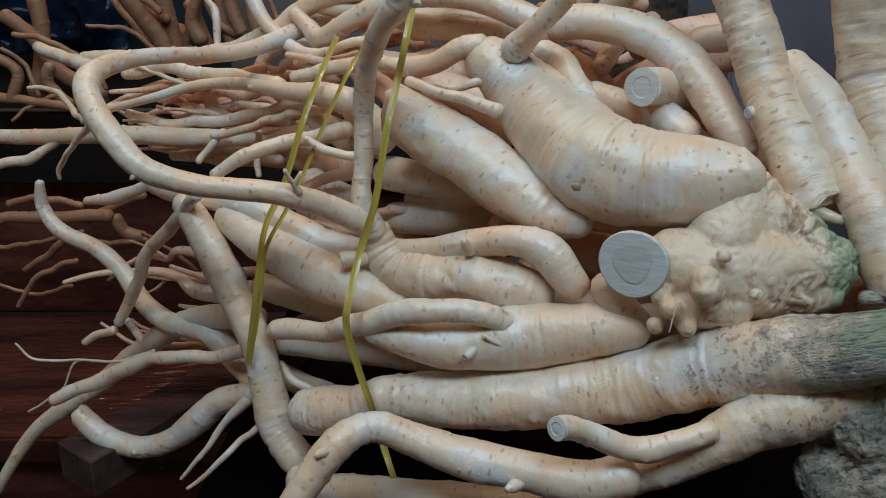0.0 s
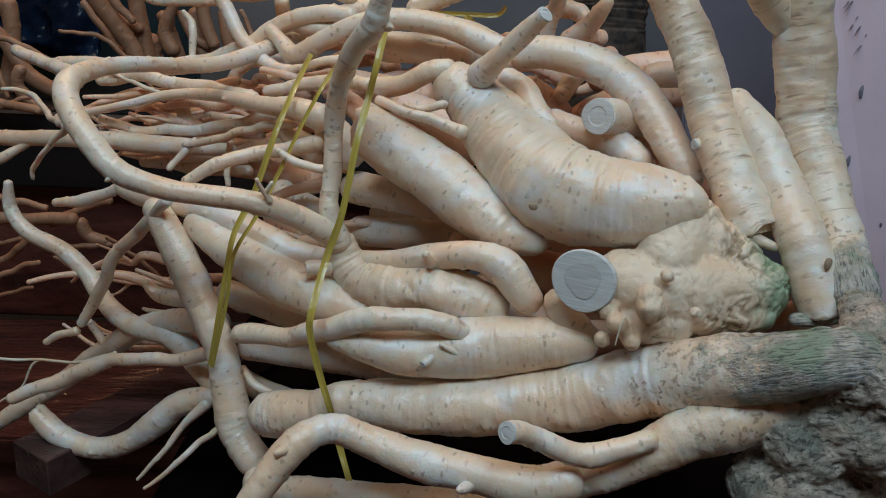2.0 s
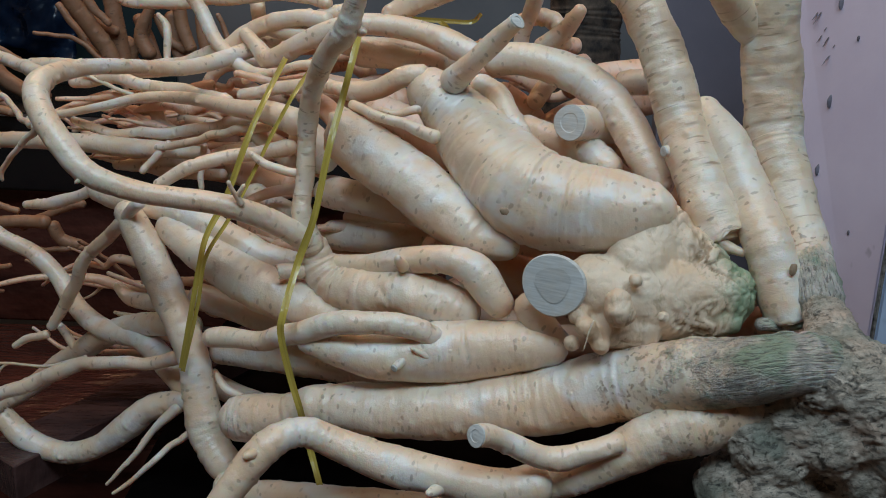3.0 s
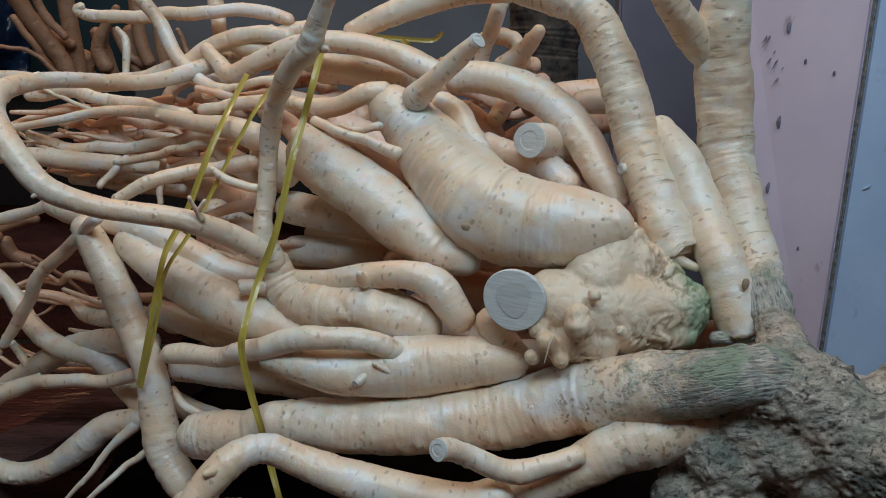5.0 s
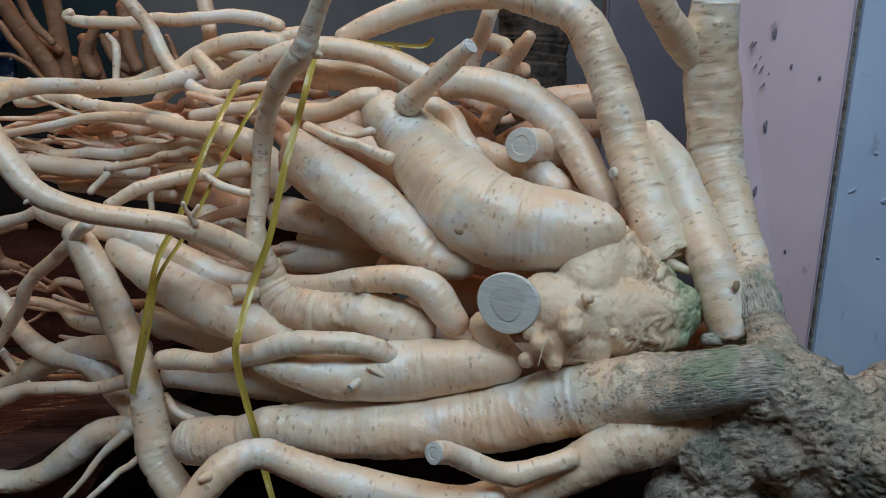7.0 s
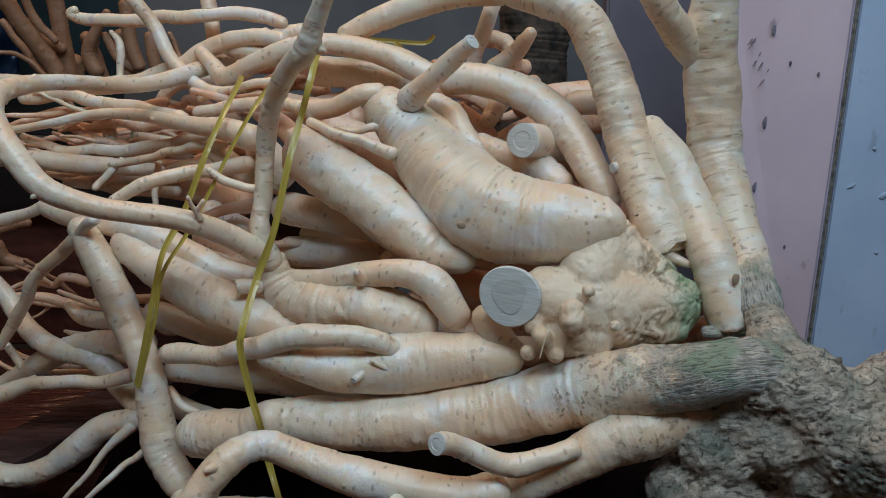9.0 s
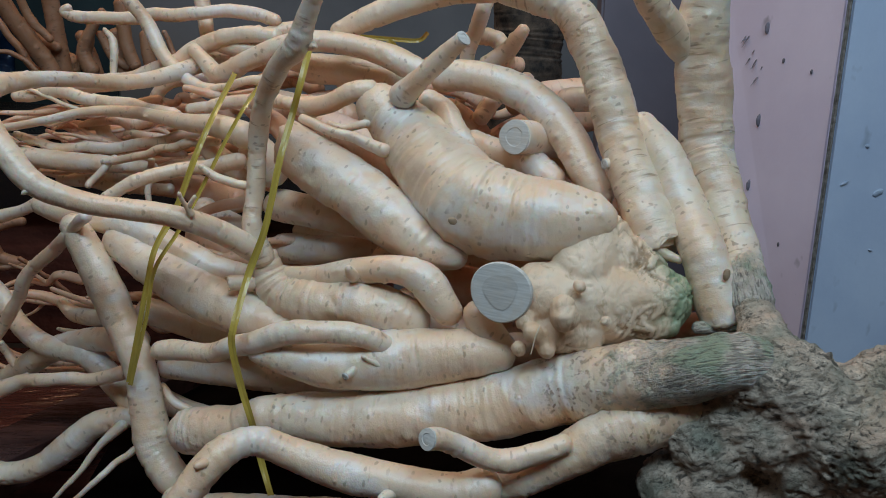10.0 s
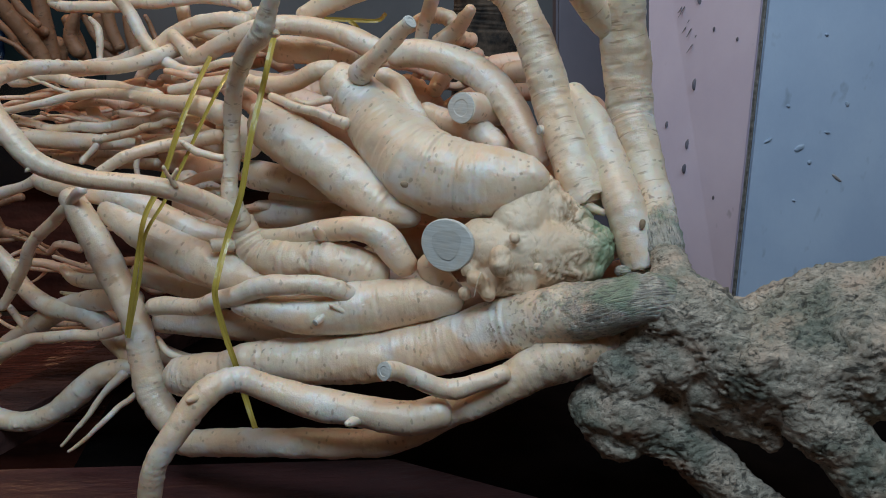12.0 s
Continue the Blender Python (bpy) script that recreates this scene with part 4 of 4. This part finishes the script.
limb("root_branch", ROOT, [(-.205, .798, .066, .0092), (-.166, .781, .048, .0121), (-.113, .750, .044, .0119)])
limb("root_branch", ROOT, [(-.141, .930, .436, .0106), (-.101, .911, .428, .0110), (-.051, .897, .422, .0120), (.010, .883, .414, .0131), (.068, .862, .406, .0116)])
limb("root_branch", ROOT, [(-.166, .958, .414, .0078), (-.105, .949, .442, .0095), (-.040, .941, .457, .0106)])
limb("root_branch", ROOT, [(.153, .799, .372, .0093), (.163, .810, .390, .0099), (.177, .819, .409, .0094), (.177, .838, .435, .0084)])
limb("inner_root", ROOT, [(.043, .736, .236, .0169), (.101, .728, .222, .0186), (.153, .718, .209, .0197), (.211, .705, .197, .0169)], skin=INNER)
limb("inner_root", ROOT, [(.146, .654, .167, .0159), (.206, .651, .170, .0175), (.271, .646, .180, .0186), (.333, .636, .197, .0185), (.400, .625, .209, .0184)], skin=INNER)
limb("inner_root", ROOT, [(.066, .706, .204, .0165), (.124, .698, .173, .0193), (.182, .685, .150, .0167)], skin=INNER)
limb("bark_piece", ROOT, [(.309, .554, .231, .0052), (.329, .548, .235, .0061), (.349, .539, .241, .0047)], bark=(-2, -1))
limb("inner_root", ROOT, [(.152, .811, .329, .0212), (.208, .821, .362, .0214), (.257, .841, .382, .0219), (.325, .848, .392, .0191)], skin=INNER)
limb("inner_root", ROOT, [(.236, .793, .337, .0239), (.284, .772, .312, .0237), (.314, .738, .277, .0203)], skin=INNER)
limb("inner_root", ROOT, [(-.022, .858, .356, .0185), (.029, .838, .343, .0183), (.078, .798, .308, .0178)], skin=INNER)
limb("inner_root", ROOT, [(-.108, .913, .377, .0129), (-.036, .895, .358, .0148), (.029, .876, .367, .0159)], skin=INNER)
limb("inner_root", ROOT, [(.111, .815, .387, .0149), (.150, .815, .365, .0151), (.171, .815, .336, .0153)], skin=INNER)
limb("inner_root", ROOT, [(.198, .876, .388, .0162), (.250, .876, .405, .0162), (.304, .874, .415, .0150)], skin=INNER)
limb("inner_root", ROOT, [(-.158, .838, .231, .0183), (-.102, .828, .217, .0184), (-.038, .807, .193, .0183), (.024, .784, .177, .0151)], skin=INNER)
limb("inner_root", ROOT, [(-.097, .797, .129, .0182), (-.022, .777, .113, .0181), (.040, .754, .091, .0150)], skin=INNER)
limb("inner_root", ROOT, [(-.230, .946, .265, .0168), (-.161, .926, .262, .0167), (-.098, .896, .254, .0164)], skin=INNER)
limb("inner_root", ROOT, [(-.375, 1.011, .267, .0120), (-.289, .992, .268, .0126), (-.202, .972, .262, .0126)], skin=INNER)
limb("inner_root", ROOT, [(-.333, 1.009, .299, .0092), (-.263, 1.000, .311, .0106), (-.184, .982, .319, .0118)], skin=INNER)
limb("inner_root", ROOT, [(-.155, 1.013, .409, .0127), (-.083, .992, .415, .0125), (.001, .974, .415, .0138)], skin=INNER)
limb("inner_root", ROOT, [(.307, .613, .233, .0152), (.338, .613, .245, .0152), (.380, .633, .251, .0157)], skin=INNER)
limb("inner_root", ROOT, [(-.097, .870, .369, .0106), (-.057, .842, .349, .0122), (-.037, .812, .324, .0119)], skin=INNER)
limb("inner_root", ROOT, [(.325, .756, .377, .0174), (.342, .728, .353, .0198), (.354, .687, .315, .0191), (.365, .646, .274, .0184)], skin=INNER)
limb("sprout", ROOT, [(.030, .607, .171, .0049), (.023, .599, .166, .0044), (.019, .594, .164, .0034)], cut="e")
limb("sprout", ROOT, [(.031, .598, .182, .0015), (.043, .597, .177, .0029), (.056, .601, .169, .0034)])
limb("sprout", ROOT, [(.266, .660, .359, .0052), (.256, .653, .358, .0051), (.249, .650, .357, .0049)], cut="e")
limb("sprout", ROOT, [(.063, .526, .094, .0069), (.053, .515, .095, .0047), (.047, .510, .096, .0021)])
limb("sprout", ROOT, [(-.088, .535, .114, .0057), (-.092, .527, .116, .0041), (-.097, .522, .116, .0023)])
limb("sprout", ROOT, [(-.068, .701, .212, .0059), (-.081, .695, .215, .0074), (-.093, .689, .217, .0079)], flat="e")
limb("sprout", ROOT, [(-.026, .653, .441, .0047), (-.021, .646, .439, .0038), (-.018, .642, .439, .0019)])
limb("sprout", ROOT, [(.025, .651, .236, .0066), (.020, .643, .246, .0050), (.017, .637, .252, .0025)])
limb("sprout", ROOT, [(-.245, .635, .312, .0032), (-.251, .632, .307, .0023), (-.254, .631, .304, .0014)])
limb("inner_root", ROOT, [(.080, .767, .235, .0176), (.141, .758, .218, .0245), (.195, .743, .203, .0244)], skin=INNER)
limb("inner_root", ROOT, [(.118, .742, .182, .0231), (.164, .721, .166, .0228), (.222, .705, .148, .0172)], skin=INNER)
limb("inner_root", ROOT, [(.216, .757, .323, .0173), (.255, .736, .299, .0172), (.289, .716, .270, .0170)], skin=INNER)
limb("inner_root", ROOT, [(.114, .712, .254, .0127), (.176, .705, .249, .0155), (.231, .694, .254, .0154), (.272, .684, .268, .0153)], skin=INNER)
limb("rootlet", ROOT, [(.174, .546, .233, .0007), (.170, .544, .222, .0007), (.168, .545, .207, .0005)])


def tangle(parent, count, box, radius, seed, slope=0.25):
    """Thin roots that lie through one another in the depth of the bundle."""
    rng = np.random.default_rng(seed)
    for _ in range(count):
        lo, hi = np.array(box[0]), np.array(box[1])
        c = rng.uniform(lo, hi)
        ln = rng.uniform(0.09, 0.22)
        d = np.array((1.0, rng.uniform(-0.5, 0.3), rng.uniform(-slope, slope)))
        d /= np.linalg.norm(d)
        r = rng.uniform(*radius)
        pts = []
        for k in range(5):
            f = k / 4 - 0.5
            q = c + d * ln * f + rng.normal(0, 0.006, 3)
            pts.append((*q, r * (0.35 + 0.75 * k / 4)))
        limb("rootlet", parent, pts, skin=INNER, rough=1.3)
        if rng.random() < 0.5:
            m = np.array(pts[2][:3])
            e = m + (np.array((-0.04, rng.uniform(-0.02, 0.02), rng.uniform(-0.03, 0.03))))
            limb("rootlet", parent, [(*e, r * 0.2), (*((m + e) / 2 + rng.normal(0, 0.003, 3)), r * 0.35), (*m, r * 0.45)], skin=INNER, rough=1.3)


tangle(ROOT, 26, ((-0.34, 0.93, 0.27), (-0.12, 1.06, 0.37)), (0.004, 0.009), 11)
tangle(ROOT, 12, ((-0.36, 0.84, 0.02), (-0.16, 0.95, 0.16)), (0.004, 0.008), 12)
tangle(ROOT, 12, ((-0.10, 0.86, 0.36), (0.22, 0.98, 0.43)), (0.006, 0.012), 13)
tangle(ROOT, 10, ((-0.20, 0.80, 0.18), (0.02, 0.90, 0.30)), (0.006, 0.012), 14)
PEEL = thing("peeled_root", "cream ringed root piece with a torn lower end", "root")
limb("body", PEEL, [(.137, .781, .514, .0112), (.184, .756, .507, .0169), (.218, .728, .495, .0190), (.243, .709, .458, .0199), (.257, .690, .418, .0212), (.269, .673, .378, .0221), (.279, .641, .336, .0235), (.288, .613, .304, .0234), (.294, .595, .287, .0202)], flat="e", rough=1.0, ringed=True)
limb("torn_flap", PEEL, [(.264, .598, .293, .0029), (.285, .593, .287, .0059), (.304, .585, .283, .0034)], flat="e")
PEEL2 = thing("peeled_root", "smooth cream root piece leaning on the stump", "root")
limb("body", PEEL2, [(.285, .689, .396, .0148), (.302, .651, .367, .0177), (.314, .622, .331, .0188), (.321, .584, .295, .0199), (.330, .564, .258, .0192), (.335, .555, .239, .0168)], flat="e", rough=.6)
KNOT = paint("knot", (0.30, 0.20, 0.12), (0.42, 0.30, 0.20), 0.7, 90)
dent(PEEL2, (.330, .549, .281), 0.0032, 0.0052, KNOT, 0, "knot")
dent(PEEL, (.279, .606, .319), 0.0045, 0.0045, KNOT, 0, "knot")
UP = thing("upright_root", "upright ringed cream stem with green barked base", "root")
limb("body", UP, [(.327, .659, .512, .0210), (.330, .661, .475, .0233), (.341, .662, .426, .0250), (.347, .651, .375, .0236), (.353, .618, .329, .0203), (.357, .586, .291, .0187), (.355, .551, .263, .0189), (.359, .538, .236, .0161)], bark=(.72, .98), cut="s", rough=.9, ringed=True)
limb("fork", UP, [(.255, .643, .521, .0142), (.277, .648, .495, .0135), (.305, .661, .471, .0150), (.337, .672, .445, .0129)], rough=1.2, ringed=True)

# ---- roots behind ----
DARK = thing("dark_stump", "dark brown rough stump behind the bundle", "stump")
limb("trunk", DARK, [(.272, 1.170, .599, .0517), (.286, 1.171, .488, .0522), (.288, 1.172, .412, .0538), (.312, 1.192, .187, .0655), (.339, 1.210, -.056, .0783)], skin=DARKBARK)
BACK = thing("dried_root", "brown dried root standing on the black shelf", "root", "roots on the shelf")
limb("root_branch", BACK, [(-.555, 1.362, .493, .0125), (-.519, 1.393, .426, .0139), (-.488, 1.414, .373, .0152), (-.471, 1.412, .327, .0125)], skin=BROWN)
limb("root_branch", BACK, [(-.556, 1.407, .487, .0074), (-.514, 1.428, .418, .0086), (-.469, 1.428, .398, .0087)], skin=BROWN)
limb("root_branch", BACK, [(-.490, 1.433, .503, .0141), (-.482, 1.444, .430, .0144), (-.472, 1.454, .344, .0148)], skin=BROWN)
limb("root_branch", BACK, [(-.762, 1.431, .415, .0125), (-.716, 1.441, .368, .0128), (-.676, 1.443, .309, .0139), (-.596, 1.431, .271, .0119)], skin=BROWN)
limb("root_branch", BACK, [(-.604, 1.506, .443, .0061), (-.551, 1.507, .374, .0072), (-.515, 1.506, .323, .0062)], skin=BROWN)
limb("root_branch", BACK, [(-.522, 1.386, .488, .0064), (-.506, 1.397, .445, .0074), (-.475, 1.406, .412, .0066)], skin=BROWN)
limb("rootlet", BACK, [(-.585, 1.353, .395, .0028), (-.517, 1.364, .386, .0042), (-.478, 1.374, .348, .0043), (-.435, 1.374, .297, .0038)], skin=BROWN)
limb("rootlet", BACK, [(-.714, 1.364, .381, .0047), (-.651, 1.365, .367, .0056), (-.603, 1.375, .339, .0057)], skin=BROWN)
limb("rootlet", BACK, [(-.601, 1.353, .350, .0037), (-.577, 1.354, .327, .0042), (-.563, 1.353, .290, .0038)], skin=BROWN)
BACK2 = thing("dried_root", "brown dried root with stubby fingers", "root", "roots on the shelf")
limb("root_branch", BACK2, [(-.406, 1.456, .474, .0059), (-.445, 1.471, .404, .0119), (-.428, 1.474, .356, .0150)], skin=BROWN)
limb("root_branch", BACK2, [(-.488, 1.511, .391, .0112), (-.478, 1.513, .351, .0133), (-.459, 1.513, .327, .0134)], skin=BROWN)
limb("root_branch", BACK2, [(-.379, 1.462, .495, .0127), (-.371, 1.462, .420, .0119), (-.352, 1.461, .372, .0110)], skin=BROWN)
limb("root_branch", BACK2, [(-.740, 1.515, .443, .0172), (-.735, 1.513, .374, .0144), (-.752, 1.512, .292, .0136), (-.772, 1.511, .261, .0126)], skin=BROWN)
limb("root_branch", BACK2, [(-.422, 1.477, .435, .0070), (-.404, 1.478, .397, .0080), (-.366, 1.478, .371, .0081)], skin=BROWN)
limb("rootlet", BACK2, [(-.255, 1.204, .445, .0037), (-.240, 1.204, .406, .0042), (-.244, 1.184, .366, .0041)], skin=BROWN)
BACK3 = thing("dried_root", "orange-brown dried root with knobbly top", "root", "roots on the shelf")
limb("root_branch", BACK3, [(-.547, 1.492, .452, .0130), (-.514, 1.492, .384, .0131), (-.501, 1.494, .314, .0144)], skin=BROWN)
limb("root_branch", BACK3, [(-.397, 1.493, .443, .0130), (-.387, 1.494, .384, .0142), (-.370, 1.494, .335, .0143)], skin=BROWN)
limb("root_branch", BACK3, [(-.464, 1.510, .433, .0101), (-.447, 1.512, .394, .0123), (-.431, 1.512, .343, .0124)], skin=BROWN)
limb("root_branch", BACK3, [(-.471, 1.464, .393, .0148), (-.472, 1.476, .366, .0170), (-.474, 1.474, .326, .0152)], skin=BROWN)
limb("root_branch", BACK3, [(-.341, 1.470, .443, .0099), (-.335, 1.471, .395, .0110), (-.319, 1.472, .346, .0121)], skin=BROWN)
limb("root_branch", BACK3, [(-.432, 1.477, .452, .0069), (-.441, 1.478, .404, .0080), (-.467, 1.478, .356, .0081)], skin=BROWN)
BACK4 = thing("dried_root", "thin brown root hanging over the shelf edge", "root", "roots on the shelf")
limb("root_branch", BACK4, [(-.689, 1.256, .353, .0069), (-.659, 1.258, .327, .0087), (-.675, 1.257, .284, .0079)], skin=BROWN)
limb("root_branch", BACK4, [(-.709, 1.257, .293, .0079), (-.639, 1.256, .284, .0070), (-.574, 1.246, .277, .0070)], skin=BROWN)
limb("root_branch", BACK4, [(-.619, 1.288, .342, .0089), (-.629, 1.289, .307, .0098), (-.593, 1.288, .271, .0090)], skin=BROWN)
limb("rootlet", BACK4, [(-.671, 1.243, .367, .0030), (-.646, 1.253, .345, .0039), (-.627, 1.253, .293, .0035)], skin=BROWN)
limb("rootlet", BACK4, [(-.672, 1.242, .255, .0026), (-.638, 1.253, .280, .0035), (-.597, 1.264, .296, .0040)], skin=BROWN)
# placed to fit the camera's view; they float above the tabletop
LOW = thing("dried_root", "thin brown roots floating in front of the red board", "root")
limb("root_branch", LOW, [(-.689, 1.147, .114, .0084), (-.634, 1.158, .124, .0093), (-.566, 1.158, .124, .0093), (-.493, 1.149, .131, .0100)], skin=BROWN)
limb("root_branch", LOW, [(-.628, 1.124, .050, .0042), (-.573, 1.125, .085, .0058), (-.548, 1.124, .112, .0050)], skin=BROWN)
limb("root_branch", LOW, [(-.623, 1.083, .008, .0033), (-.583, 1.083, .056, .0041), (-.522, 1.083, .082, .0040)], skin=BROWN)
limb("rootlet", LOW, [(-.575, 1.153, .103, .0034), (-.518, 1.154, .085, .0043), (-.414, 1.154, .094, .0043)], skin=BROWN)
limb("root_branch", LOW, [(-.497, 1.159, .128, .0101), (-.483, 1.158, .102, .0094), (-.450, 1.158, .093, .0085)], skin=BROWN)
limb("rootlet", LOW, [(-.436, 1.103, .118, .0033), (-.398, 1.103, .092, .0033), (-.360, 1.103, .058, .0033)], skin=BROWN)
limb("rootlet", LOW, [(-.691, 1.153, .076, .0039), (-.620, 1.153, .085, .0038), (-.536, 1.143, .106, .0038)], skin=BROWN)
limb("rootlet", LOW, [(-.659, 1.164, .144, .0051), (-.607, 1.164, .153, .0051), (-.541, 1.164, .140, .0051)], skin=BROWN)
limb("rootlet", LOW, [(-.523, 1.122, .077, .0025), (-.483, 1.123, .060, .0029), (-.423, 1.123, .073, .0033)], skin=BROWN)
limb("rootlet", LOW, [(-.661, 1.102, .040, .0025), (-.606, 1.102, .022, .0029), (-.545, 1.102, .036, .0029)], skin=BROWN)
limb("root_branch", LOW, [(-.549, 1.175, .110, .0060), (-.494, 1.176, .141, .0068), (-.449, 1.176, .154, .0068)], skin=BROWN)


dent(ROOT, (.1045, .6095, .3030), 0.0042, 0.0032, KNOT, 0.3, "knot")


# ---- straps ----
def strap(pts, width):
    """Thin yellow plastic strapping, slightly folded along its middle."""
    p = spline(pts, 0.004)
    t, _, _ = frames(p)
    bm = bmesh.new()
    uvl = bm.loops.layers.uv.new("UVMap")
    rows, ln = [], 0
    for i in range(len(p)):
        view = Vector((0.05 + 0.35 * noise.noise(Vector((i * 0.05, width * 999, 0))), -1, 0.15)).normalized()
        side = Vector(t[i]).cross(view).normalized()
        nrm = side.cross(Vector(t[i])).normalized()
        w = width * (0.5 + 0.10 * noise.noise(Vector((i * 0.09, 5, width * 500))))
        rows.append([bm.verts.new(Vector(p[i]) + side * w * a - nrm * 0.0016 * b) for a, b in ((-1, 0), (-0.5, 0.5), (0, 1), (0.5, 0.35), (1, 0), (0, 0.6))])
    for i in range(len(rows) - 1):
        for k in range(6):
            f = bm.faces.new((rows[i][k], rows[i][(k + 1) % 6], rows[i + 1][(k + 1) % 6], rows[i + 1][k]))
            for l, q in zip(f.loops, ((i, k), (i, k + 1), (i + 1, k + 1), (i + 1, k))):
                l[uvl].uv = (q[0] * 0.004, q[1] * width / 5)
    ob = part("plastic_strap", bm, STRAP)
    return tagged(ob, "translucent yellow plastic strap tied round the roots", "strap", "straps round the roots")


strap([(-.025, .720, .443), (-.031, .700, .412), (-.038, .690, .380), (-.047, .665, .339), (-.057, .650, .281), (-.070, .645, .240), (-.079, .615, .201), (-.080, .612, .181), (-.071, .610, .143), (-.061, .605, .112), (-.054, .620, .069), (-.042, .600, .041)], .0062)
strap([(-.107, .835, .406), (-.116, .765, .373), (-.129, .735, .335), (-.147, .720, .279), (-.163, .705, .244), (-.168, .690, .212), (-.174, .685, .175), (-.186, .690, .112)], .0054)
strap([(-.071, .830, .409), (-.085, .755, .382), (-.101, .735, .350), (-.121, .720, .305), (-.142, .705, .261), (-.161, .690, .226), (-.168, .685, .180), (-.185, .690, .109)], .0038)
strap([(.025, .900, .454), (.064, .900, .454), (.093, .900, .455), (.102, .890, .464)], .0052)
strap([(.057, .900, .453), (.067, .895, .445), (.075, .890, .427)], .0058)
